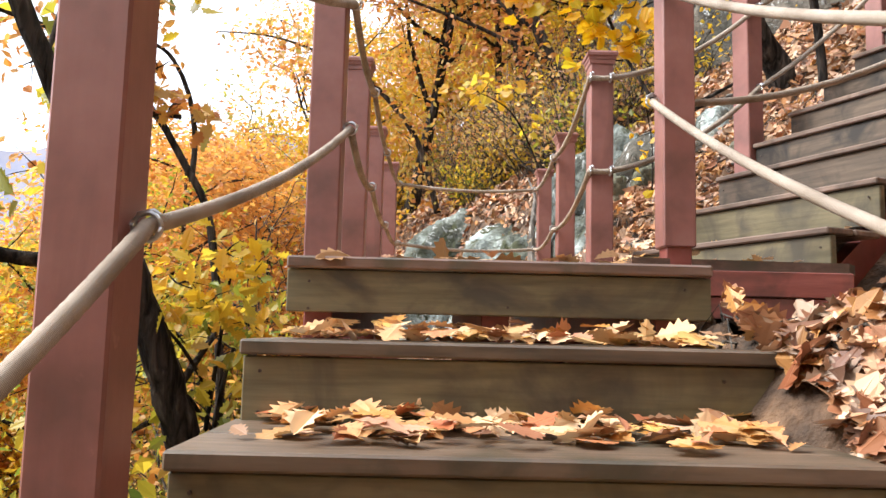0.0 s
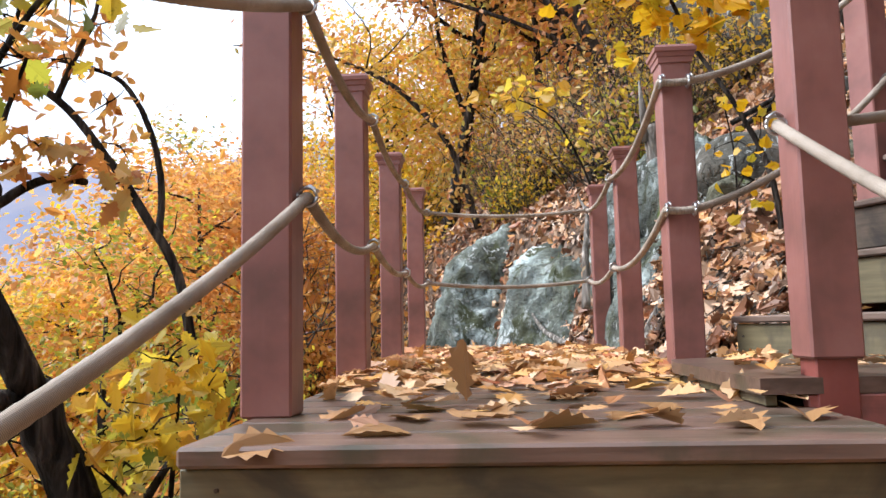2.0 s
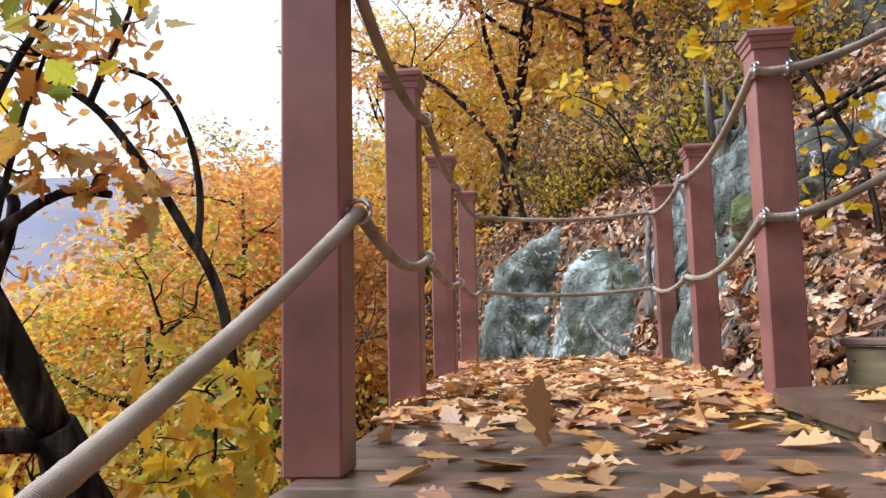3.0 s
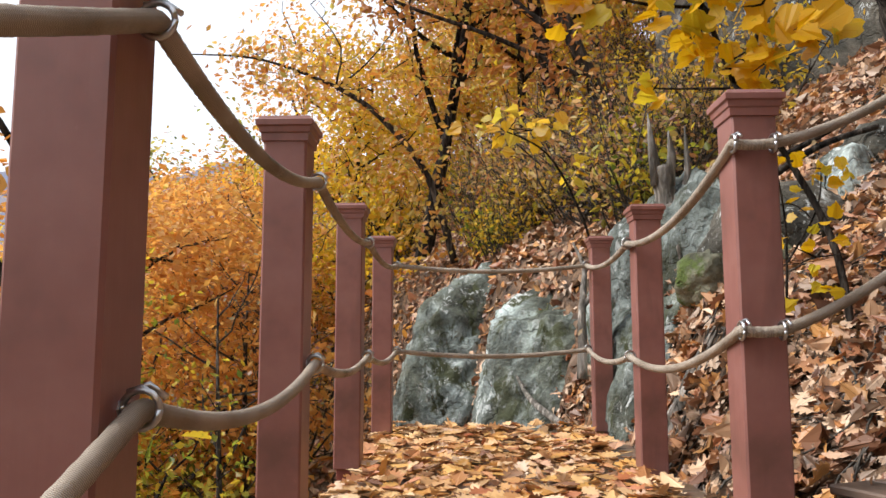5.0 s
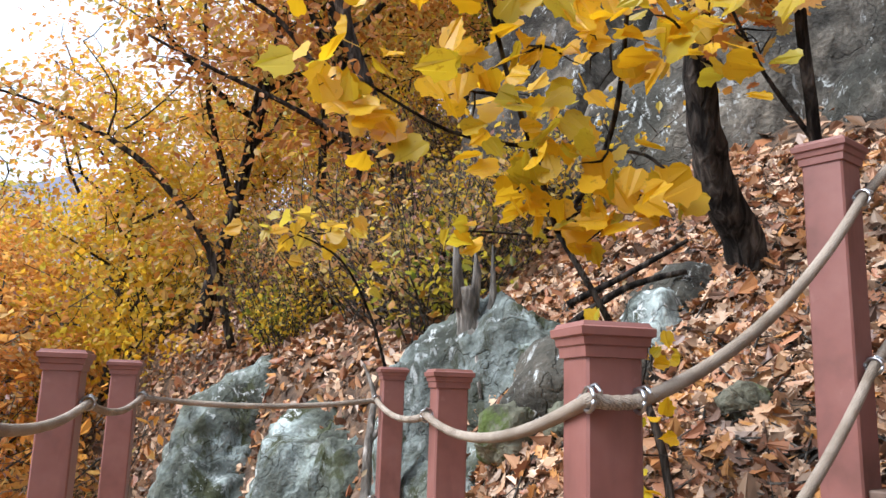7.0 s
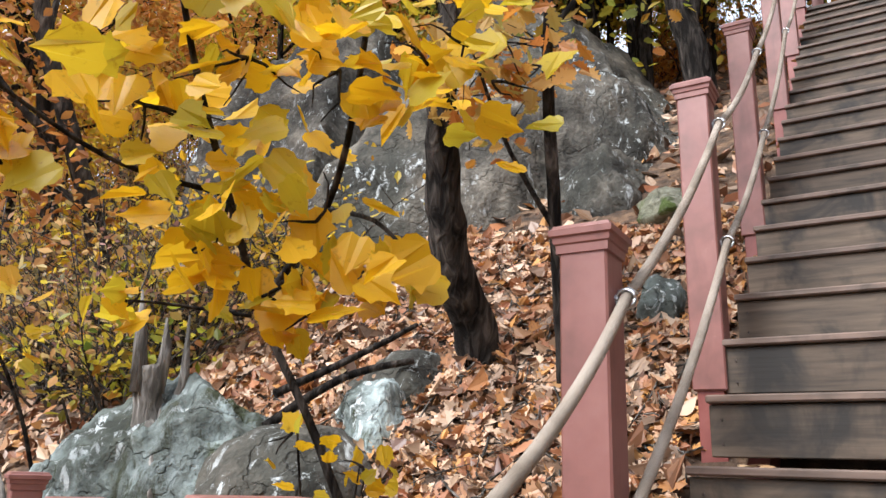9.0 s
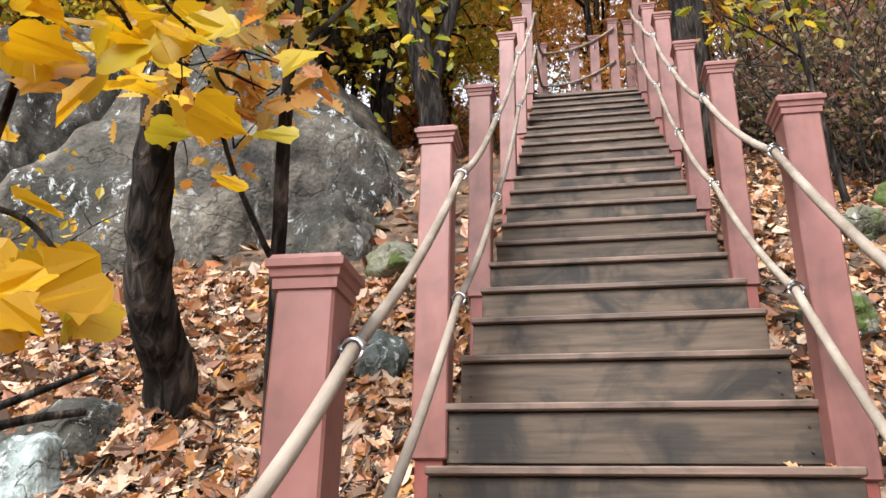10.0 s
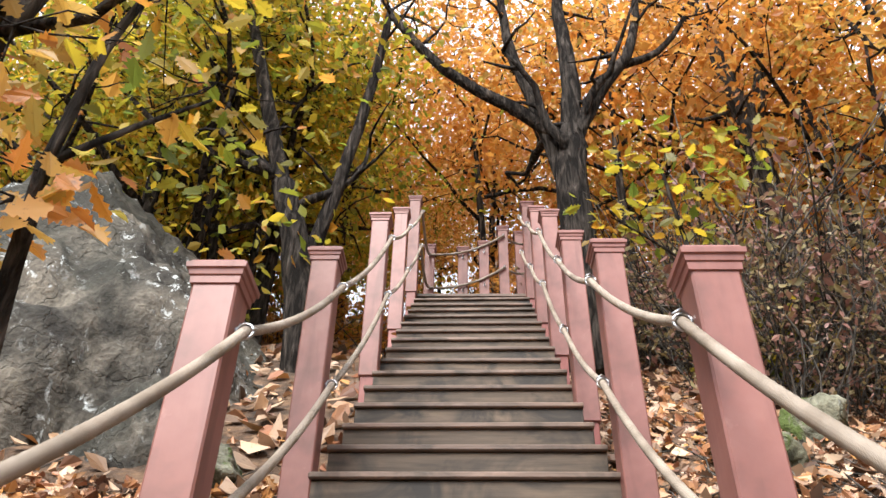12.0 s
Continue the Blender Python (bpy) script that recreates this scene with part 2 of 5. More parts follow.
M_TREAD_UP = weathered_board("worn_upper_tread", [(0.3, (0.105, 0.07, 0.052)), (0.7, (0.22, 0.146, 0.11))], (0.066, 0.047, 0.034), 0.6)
M_MOSS = rock_material("mossy_stone", [(0.3, (0.05, 0.055, 0.035)), (0.5, (0.15, 0.15, 0.11)), (0.7, (0.26, 0.25, 0.2))], (0.08, 0.11, 0.03), 0.5)
# haze of distance mixed into the ridge's blue-grey base colour
M_HILL, _n, _l, _b = material("haze_tinted_ridge")
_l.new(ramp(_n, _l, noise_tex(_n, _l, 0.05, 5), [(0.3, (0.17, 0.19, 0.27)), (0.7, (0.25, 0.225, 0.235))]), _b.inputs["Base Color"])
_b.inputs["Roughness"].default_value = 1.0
M_NAIL, _n, _l, _b = material("rusty_nail")
_l.new(ramp(_n, _l, noise_tex(_n, _l, 300, 3), [(0.3, (0.02, 0.012, 0.01)), (0.7, (0.06, 0.035, 0.025))]), _b.inputs["Base Color"])
L_RUSTGOLD = leaf_material("rust_and_gold_leaves", [(0.44, 0.16, 0.04), (0.60, 0.25, 0.04), (0.68, 0.42, 0.09), (0.52, 0.33, 0.09), (0.46, 0.42, 0.09)], 0.45, 0.6)

# ---- building helpers ----


def part(name, bm, mat, parent=None, label="", at=None, smooth=False):
    me = bpy.data.meshes.new(name)
    if smooth:
        for f in bm.faces:
            f.smooth = True
    bm.to_mesh(me)
    bm.free()
    me.materials.append(mat)
    ob = new(name, me)
    if at is not None:
        ob.matrix_basis = at
    if parent is not None:
        ob.parent = parent
    if label:
        tagged(ob, label)
    return ob


def box(bm, lo, hi, bevel=0.0, m=None):
    lo, hi = Vector(lo), Vector(hi)
    r = bmesh.ops.create_cube(bm, size=1.0, matrix=Matrix.Translation((lo + hi) / 2) @ Matrix.Diagonal((*(hi - lo), 1)))
    vs = r["verts"]
    if bevel:
        es = {e for v in vs for e in v.link_edges}
        g = bmesh.ops.bevel(bm, geom=list(es), offset=bevel, segments=1, affect="EDGES", profile=0.5)
        vs = list({v for f in g["faces"] for v in f.verts} | {v for v in vs if v.is_valid})
    if m is not None:
        bmesh.ops.transform(bm, matrix=m, verts=vs)
    return bm


def boxed(lo, hi, bevel=0.0):
    return box(bmesh.new(), lo, hi, bevel)


def tube(bm, points, radii, sides=8):
    """A round tapering tube along points."""
    rings = []
    pts = [Vector(p) for p in points]
    side = None
    for i, p in enumerate(pts):
        d = (pts[min(i + 1, len(pts) - 1)] - pts[max(i - 1, 0)])
        d = d.normalized() if d.length > 1e-9 else Vector((0, 0, 1))
        if side is None:
            side = d.orthogonal().normalized()
        else:
            side = (side - d * side.dot(d)).normalized()
        up = d.cross(side)
        r = radii[i] if not isinstance(radii, (int, float)) else radii
        rings.append([bm.verts.new(p + r * (math.cos(a) * side + math.sin(a) * up)) for a in (2 * math.pi * k / sides for k in range(sides))])
    for a, b in zip(rings, rings[1:]):
        for k in range(sides):
            f = bm.faces.new((a[k], a[(k + 1) % sides], b[(k + 1) % sides], b[k]))
            f.smooth = True
    bm.faces.new(rings[0][::-1])
    bm.faces.new(rings[-1])
    return bm


def thing(name, label, category, at=None, group="", kind=""):
    ob = new(name)
    if at is not None:
        ob.matrix_basis = at
    return tagged(ob, label, category, group, kind)


DECK_YAW = -25.0
DECK = pose(0.857, 2.558, 0, 0, 0, DECK_YAW)
DECK_INV = DECK.inverted()
DECK_W, DECK_L = 1.155, 4.38


def deck_uv(x, y):
    p = DECK_INV @ Vector((x, y, 0))
    return p.x, p.y


def on_deck(u, v, z=0.0):
    return DECK @ Vector((u, v, z))


def soft_min(a, b, k=0.25):
    h = max(k - abs(a - b), 0.0) / k
    return min(a, b) - h * h * k * 0.25


def ground_height(x, y):
    """The hillside: rises to the east along the upper stairs, falls to the west into the valley."""
    u, v = deck_uv(x, y)
    rough = noise.noise(Vector((x * 0.5, y * 0.5, 0.3))) * 0.14 + noise.noise(Vector((x * 1.7, y * 1.7, 4.0))) * 0.05
    far = noise.noise(Vector((x * 0.06, y * 0.06, 9.0))) * min(2.5, 0.04 * max(0.0, math.hypot(x - 3, y - 3) - 6))
    east = -0.18 + 0.789 * (min(x, 8.8) - 2.72) + 0.62 * min(max(0.0, x - 8.8), 40) - 0.12 * min(max(0.0, 2.0 - y), 15)
    if x > 9.0 and 1.0 < y < 4.6:
        east -= 0.12
    foot = -0.10 + 0.35 * max(min(0.0, v), -0.4) + 0.56 * max(min(0.0, v + 0.4), -14) - 0.02 * max(0.0, v - 6)
    edge = (1.30 if v > 0.6 else 1.2) - 0.42 * min(max(0.0, v - 4.2), 8)
    d = u - edge
    if d > 0:
        bank = min(foot + 0.10, -0.17) + 0.10 * min(d, 2.0) - 0.22 * min(max(0.0, v + 0.3) / 0.4, 1.0) if v < 0.3 else east
        h = soft_min(max(east, bank), foot + (2.2 if v > 0.6 else 1.1) * d)
    else:
        h = foot - 1.0 * min(-d, 0.2) - 0.42 * min(-d, 1.5) - 0.7 * min(max(0.0, -d - 1.5), 22) - 0.02 * max(0.0, -d - 23.5)
    return h + rough * (0.35 if -1.6 < d < 0.3 and v > -4 else 1.0) + far


# ---- ground ----
def make_ground():
    bm = bmesh.new()
    xs = sorted({round(-7 + 0.2 * i, 3) for i in range(96)} | {round(1.1 + 0.05 * i, 3) for i in range(60)} | {-500, -300, -180, -110, -70, -48, -36, -28, -22, -18, -15, -12.5, -10.5, -8.5, 13, 14, 15.5, 17, 19, 22, 26, 31, 38, 48, 70, 110, 180, 300, 500})
    ys = sorted({round(-5 + 0.2 * i, 3) for i in range(96)} | {round(0.6 + 0.05 * i, 3) for i in range(60)} | {-500, -300, -180, -100, -60, -38, -26, -19, -14, -11, -8.5, -6.5, 15, 16, 17.5, 19.5, 22, 25, 29, 35, 45, 65, 100, 170, 300, 500})
    grid = [[bm.verts.new((x, y, ground_height(x, y))) for x in xs] for y in ys]
    for a, b in zip(grid, grid[1:]):
        for k in range(len(xs) - 1):
            bm.faces.new((a[k], a[k + 1], b[k + 1], b[k])).smooth = True
    return tagged(part("ground", bm, M_SOIL), "steep hillside of dark soil under fallen brown leaves", "ground", kind="structure")


make_ground()


def distant_hill(name, cx, cy, length, height, yaw, seed):
    bm = bmesh.new()
    m = pose(cx, cy, -30, 0, 0, yaw)
    rows = []
    for j in range(9):
        row = []
        for i in range(60):
            s = i / 59 * 2 - 1
            t = j / 8
            prof = math.cos(s * math.pi / 2) ** 0.8 * (1 + 0.22 * noise.noise(Vector((s * 3, seed, 0))) + 0.06 * noise.noise(Vector((s * 14, seed, 1))))
            row.append(bm.verts.new(m @ Vector((s * length, t * 160 + 8 * noise.noise(Vector((s * 9, t * 6, seed))), (height + 30) * prof * t))))
        rows.append(row)
    for a, b in zip(rows, rows[1:]):
        for k in range(59):
            bm.faces.new((a[k], a[k + 1], b[k + 1], b[k])).smooth = True
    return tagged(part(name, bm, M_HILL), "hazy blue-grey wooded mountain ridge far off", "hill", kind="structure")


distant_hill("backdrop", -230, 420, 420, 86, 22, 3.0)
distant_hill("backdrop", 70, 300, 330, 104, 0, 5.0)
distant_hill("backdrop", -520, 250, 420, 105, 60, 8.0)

# ---- stairs and deck ----
POST = 0.110
LOWER = ((-0.40, -0.226), (-0.82, -0.405), (-1.13, -0.61), (-1.45, -0.82), (-1.77, -1.03), (-2.09, -1.24), (-2.41, -1.45), (-2.73, -1.66))
N2 = 26
YL, YR = 3.345, 2.27
LEAN = 0.0157  # the long flight swings slightly away from the axis


def nose(i):
    """x and z of the front edge of step i of the upper stairs."""
    a, b = min(i, 13), max(i - 13, 0)
    return 2.72 + 0.261 * a + 0.243 * b, 0.20 + 0.2065 * a + 0.2125 * b


SHARED = {}


def shared_box(key, lo, hi, bevel, mat):
    """One mesh for all boards of a kind."""
    if key not in SHARED:
        me = bpy.data.meshes.new(key[0])
        bm = boxed(lo, hi, bevel)
        bm.to_mesh(me)
        bm.free()
        me.materials.append(mat)
        SHARED[key] = me
    return SHARED[key]


def board(name, lo, hi, bevel, mat, parent, at):
    key = (name, tuple(round(v, 4) for v in (*lo, *hi)), mat.name)
    ob = new(name, shared_box(key, lo, hi, bevel, mat))
    ob.matrix_basis = at
    ob.parent = parent
    return ob


def tread_step(parent, width, depth, riser, mat_tread, mat_riser, at, k, thick=0.034):
    """Boards of one step: front edge along local x at y = 0, walking surface at z = 0."""
    w = depth / 2
    tilt = pose(0, 0, 0, 0, 0.12 * math.sin(k * 2.7), 0.25 * math.sin(k * 1.9))
    for j in range(2):
        board("tread", (0, -0.018 + j * w, -thick), (width, -0.018 + (j + 1) * w - 0.007, 0), 0.005, mat_tread, parent, at @ tilt)
    board("riser", (0.006, 0, -thick - 0.002 - riser), (width - 0.004, 0.03, -thick - 0.003), 0.003, mat_riser, parent, at @ tilt)


def nail_heads(parent, at, places):
    for x, z in places:
        bm = bmesh.new()
        bmesh.ops.create_cone(bm, cap_ends=True, segments=8, radius1=0.004, radius2=0.004, depth=0.004, matrix=pose(x, -0.002, z, 90, 0, 0))
        part("nail_head", bm, M_NAIL, parent, at=at)


def sloped_beam(line, half, deep):
    """A plank on edge whose top follows line."""
    bm = bmesh.new()
    rings = []
    for p in line:
        down = Vector((0, 0, deep))
        rings.append([bm.verts.new(q) for q in (p - half, p + half, p + half - down, p - half - down)])
    for a, b in zip(rings, rings[1:]):
        for i in range(4):
            bm.faces.new((a[i], a[(i + 1) % 4], b[(i + 1) % 4], b[i]))
    bm.faces.new(rings[0])
    bm.faces.new(rings[-1][::-1])
    bmesh.ops.recalc_face_normals(bm, faces=bm.faces)
    return bm


def lower_stairs():
    st = thing("wooden_stairs", "weathered olive-brown wooden steps heaped with fallen leaves below a deck", "stairs")
    last = 0.0
    for k, (v, z) in enumerate(LOWER):
        at = pose(*on_deck(-0.03 - 0.012 * min(k, 2), v, z), 0, 0, DECK_YAW)
        tread_step(st, DECK_W + 0.045 + 0.02 * min(k, 2), last - v + 0.05, 0.172 if k == 0 else 0.15, M_TREAD_LOW, M_RISER, at, k)
        nail_heads(st, at, ((0.045, -0.07), (0.045, -0.16), (1.08, -0.07), (1.08, -0.16)))
        last = v
    for u in (0.09, 0.57, 1.04):
        line = [(-0.02, LOWER[0][1] - 0.02)] + [(v + 0.05, z - 0.19) for v, z in LOWER]
        part("stringer", sloped_beam([DECK @ Vector((u, v, z)) for v, z in line], (DECK.to_3x3() @ Vector((1, 0, 0))) * 0.035, 0.2), M_CORE, st)


def deck():
    d = thing("wooden_deck", "leaf-strewn reddish-brown plank deck standing on red timber beams", "deck")
    at = DECK @ pose(0, 0, 0)
    board("fascia", (-0.012, -0.004, -0.154), (DECK_W + 0.01, 0.028, -0.036), 0.003, M_RISER, d, at)
    nail_heads(d, DECK @ pose(0, -0.004, 0), ((0.05, -0.07), (0.05, -0.145), (1.09, -0.07), (1.09, -0.15), (0.6, -0.13)))
    n = 28
    w = DECK_L / n
    for k in range(n):
        board("plank", (-0.012, 0, -0.034), (DECK_W + 0.01 if k < 3 else 1.32, w - 0.010, 0), 0.006, M_TREAD, d, DECK @ pose(0, -0.022 + k * w, 0.0008 * math.sin(k * 7.3), 0, 0, 0.1 * math.sin(k * 3.1)))
    for u in (0.07, 0.57, 1.06):
        board("beam", (u - 0.04, 0.04, -0.2), (u + 0.04, DECK_L - 0.06, -0.038), 0.004, M_CORE, d, at)
    for u in (0.07, 0.57, 1.06):
        for v in (0.1, 1.5, 2.8, 3.9):
            board("leg", (u - 0.045, v - 0.045, -1.6), (u + 0.045, v + 0.045, -0.2), 0.004, M_CORE, d, at)


def corner_platform():
    """The low wedge between deck and upper stairs."""
    p = thing("stair_platform", "low wedge-shaped wooden platform with red fascia boards", "platform")
    corners = [on_deck(1.05, 0.42), on_deck(1.05, 1.2), Vector((2.42, 3.34, 0)), Vector((2.76, YL, 0)), Vector((2.76, YR - 0.02, 0)), on_deck(1.80, 0.46)]
    bm = bmesh.new()
    top = [bm.verts.new((c.x, c.y, 0.062)) for c in corners]
    low = [bm.verts.new((c.x, c.y, 0.028)) for c in corners]
    bm.faces.new(top[::-1])
    bm.faces.new(low)
    for i in range(len(corners)):
        j = (i + 1) % len(corners)
        bm.faces.new((top[i], top[j], low[j], low[i]))
    bmesh.ops.recalc_face_normals(bm, faces=bm.faces)
    part("platform_top", bm, M_TREAD, p)
    board("side_riser", (1.065, 0.44, 0.003), (1.09, 1.18, 0.026), 0.002, M_RISER, p, DECK)
    board("fascia", (1.15, 0.43, -0.06), (1.80, 0.46, 0.026), 0.003, M_RED, p, DECK)
    board("fascia", (1.15, 0.435, -0.135), (1.80, 0.465, -0.064), 0.003, M_RED, p, DECK)
    board("leg", (1.74, 0.48, -0.9), (1.82, 0.56, 0.02), 0.003, M_CORE, p, DECK)


def upper_stairs():
    st = thing("wooden_stairs", "long steep flight of worn brown wooden steps climbing the wooded slope", "stairs")
    turn = pose(0, 0, 0, 0, 0, -90)
    for k in range(N2):
        x, z = nose(k)
        at = Matrix.Translation((x, YL, z)) @ turn
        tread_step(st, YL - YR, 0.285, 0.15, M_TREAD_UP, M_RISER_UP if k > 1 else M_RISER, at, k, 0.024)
        if k < 9:
            nail_heads(st, at, ((0.04, -0.07), (0.04, -0.14), (1.03, -0.07), (1.03, -0.14)))
    for y in (YL - 0.12, YR + 0.12):
        line = [(nose(k)[0] + 0.05, nose(k)[1] - 0.2) for k in (0, 13, N2 - 1)]
        part("stringer", sloped_beam([Vector((x, y, z)) for x, z in line], Vector((0, 0.03, 0)), 0.24), M_CORE, st)
    st.matrix_basis = Matrix.Translation((4.3, YL, 0)) @ Matrix.Rotation(-LEAN, 4, "Z") @ Matrix.Translation((-4.3, -YL, 0))


def top_landing():
    x, z = nose(N2)
    d = thing("wooden_landing", "small plank landing at the head of the long stairs", "landing")
    for k in range(6):
        board("plank", (0, 0, -0.034), (1.22, 0.136, 0), 0.004, M_TREAD_UP, d, Matrix.Translation((x - 0.02 + 0.14 * k, YL - 0.03, z)) @ pose(0, 0, 0, 0, 0, -90))
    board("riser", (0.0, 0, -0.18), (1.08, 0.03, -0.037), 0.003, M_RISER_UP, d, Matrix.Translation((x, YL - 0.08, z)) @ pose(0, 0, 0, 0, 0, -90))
    for y in (YL - 0.2, YR + 0.05):
        board("leg", (-0.045, -0.045, -1.4), (0.045, 0.045, -0.036), 0.003, M_CORE, d, Matrix.Translation((x + 0.7, y, z)))
    st = thing("wooden_stairs", "further flight of narrow brown steps turning away uphill", "stairs")
    for k in range(9):
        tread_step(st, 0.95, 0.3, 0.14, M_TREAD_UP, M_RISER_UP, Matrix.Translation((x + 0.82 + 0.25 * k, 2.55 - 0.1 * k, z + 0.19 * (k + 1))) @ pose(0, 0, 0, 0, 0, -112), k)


lower_stairs()
deck()
corner_platform()
upper_stairs()
top_landing()

# ---- rope railing ----


def square_loft(profile):
    """A moulded block: square rings of the given half width and height, joined and closed."""
    bm = bmesh.new()
    rings = [[bm.verts.new((sx * a, sy * a, z)) for sx, sy in ((-1, -1), (1, -1), (1, 1), (-1, 1))] for a, z in profile]
    for lo, hi in zip(rings, rings[1:]):
        for k in range(4):
            bm.faces.new((lo[k], lo[(k + 1) % 4], hi[(k + 1) % 4], hi[k]))
    bm.faces.new(rings[0][::-1])
    bm.faces.new(rings[-1])
    return bm


def railing_post(x, y, foot, top, yaw):
    p = thing("railing_post", "square reddish-brown painted timber railing post with moulded cap", "post", pose(x, y, foot, 0, 0, yaw), "rope railing posts")
    h = top - foot
    r = POST / 2
    part("sleeve", boxed((-r, -r, 0), (r, r, h - 0.035), 0.005), M_POST, p)
    part("core", boxed((-r + 0.012, -r + 0.012, -0.75), (r - 0.012, r - 0.012, 0.01), 0.003), M_CORE, p)
    bm = square_loft(((r - 0.004, h - 0.066), (r + 0.005, h - 0.064), (r + 0.006, h - 0.045), (r + 0.010, h - 0.042), (r + 0.012, h - 0.028), (r + 0.018, h - 0.025), (r + 0.019, h - 0.011), (r + 0.013, h - 0.008), (r + 0.009, h)))
    part("cap", bm, M_POST, p)
    return p


POSTS = {}


def add_post(key, x, y, foot, top, yaw, inner, up=0.157, low=0.6):
    """inner: the way from the post to the rope."""
    POSTS[key] = (Vector((x, y, 0)), top, Vector((*inner, 0)).normalized(), top - up, top - low, railing_post(x, y, foot, top, yaw))


DX, DY = Vector((math.cos(radians(25)), -math.sin(radians(25)))), Vector((math.sin(radians(25)), math.cos(radians(25))))
for key, u, v, foot, top, side, up, low in (
        ("L0", 0.02, 0.42, 0.0, 1.03, 1, 0.115, 0.555), ("L1", -0.005, 1.56, 0.0, 1.12, 1, 0.16, 0.633), ("L2", -0.024, 2.844, 0.02, 1.12, 1, 0.163, 0.644), ("L3", 0.005, 3.934, 0.03, 1.125, 1, 0.163, 0.643),
        ("R0", 1.212, 0.47, 0.10, 1.2, -1, 0.17, 0.588), ("R1", 1.169, 1.503, 0.0, 1.16, -1, 0.14, 0.592), ("R2", 1.222, 2.823, 0.0, 1.105, -1, 0.16, 0.63), ("R3", 1.265, 4.142, 0.02, 1.145, -1, 0.168, 0.66),
        ("L-1", -0.105, -1.0, -0.58, 0.62, 1, 0.18, 0.675), ("R-1", 1.25, -0.95, -0.58, 0.45, -1, 0.13, 0.5), ("L-2", -0.06, -2.3, -1.4, -0.1, 1, 0.13, 0.52), ("R-2", 1.25, -2.3, -1.4, -0.3, -1, 0.13, 0.55)):
    q = on_deck(u, v)
    add_post(key, q.x, q.y, foot, top, DECK_YAW, DX * side if key != "R1" else -DY, up, low)
for key, x, top, h in (("A1", 3.52, 1.735, 1.15), ("A2", 4.585, 2.60, 1.12), ("A3", 5.64, 3.44, 1.13), ("A4", 7.01, 4.76, 1.2), ("A5", 8.1, 5.72, 1.2), ("A6", 9.2, 6.80, 1.2)):
    add_post(key, x, (3.40 if key == "A1" else 3.39) - LEAN * (x - 4.3), top - h, top, 0, (0, -1), 0.165, 0.61)
for key, x, top, h in (("B0", 3.35, 1.62, 1.15), ("B1", 4.49, 2.57, 1.15), ("B2", 5.565, 3.42, 1.12), ("B3", 6.51, 4.21, 1.15), ("B4", 7.4, 5.11, 1.2), ("B5", 8.3, 5.90, 1.2), ("B6", 9.2, 6.72, 1.2)):
    add_post(key, x, 2.23 - LEAN * (x - 4.3), top - h, top, 0, (0, 1), 0.165, 0.615)
TX, TZ = nose(N2)
for key, x, y, foot, top, inner in (("T1", 9.98, 3.19, 0.0, 1.11, (-1, 0)), ("T2", 10.0, 2.82, 0.0, 1.09, (-1, 0)), ("T3", 10.0, 2.585, 0.0, 1.17, (-1, 0)), ("T4", 10.02, 2.365, 0.1, 1.4, (-1, 0)), ("T5", 10.75, 2.12, 0.5, 1.9, (0, -1))):
    add_post(key, x, y, TZ + foot, TZ + top, 0, inner)


def rope_anchors(key, upper):
    p, top, inner, up, low, _ob = POSTS[key]
    q = p + inner * (POST / 2 + 0.022)
    q.z = up if upper else low
    if key == "R1":
        along = Vector((*DX, 0))
        return [q - along * 0.062, q + along * 0.034]
    return [q]


def twisted_rope(path, radius, strands=9, sides=36):
    """A rope whose strands wind round it."""
    bm = bmesh.new()
    rings, run, side = [], 0.0, None
    for i, p in enumerate(path):
        d = (path[min(i + 1, len(path) - 1)] - path[max(i - 1, 0)]).normalized()
        if i:
            run += (p - path[i - 1]).length
        side = (side - d * side.dot(d)).normalized() if side is not None else d.cross(Vector((0, 0, 1))).normalized()
        up = side.cross(d)
        ring = []
        for k in range(sides):
            a = 2 * math.pi * k / sides
            r = radius * (0.93 + 0.07 * math.cos(strands * a - 150 * run) * math.cos(strands * a + 150 * run))
            ring.append(bm.verts.new(p + side * (math.cos(a) * r) + up * (math.sin(a) * r)))
        rings.append(ring)
    for a, b in zip(rings, rings[1:]):
        for k in range(sides):
            bm.faces.new((a[k], a[(k + 1) % sides], b[(k + 1) % sides], b[k])).smooth = True
    bm.faces.new(rings[0][::-1])
    bm.faces.new(rings[-1])
    return bm


def rope(keys, upper, sags):
    spans = []
    for a, b in zip(keys, keys[1:]):
        pa, pb = rope_anchors(a, upper), rope_anchors(b, upper)
        if len(pa) > 1:
            spans.append((pa[0], pa[1], 0.004))
        spans.append((pa[-1], pb[0], sags.get((a, b), 0.045)))
    path = []
    for pa, pb, sag in spans:
        for i in range(120):
            t = i / 120
            q = pa.lerp(pb, t)
            q.z -= sag * 4 * t * (1 - t)
            path.append(q)
    path.append(spans[-1][1])
    sm = [path[0]] + [(path[i - 1] + path[i] * 2 + path[i + 1]) / 4 for i in range(1, len(path) - 1)] + [path[-1]]
    return tagged(part("handrail_rope", twisted_rope(sm, 0.0138), M_ROPE), "thick braided beige rope strung slackly between railing posts", "rope", "railing ropes")


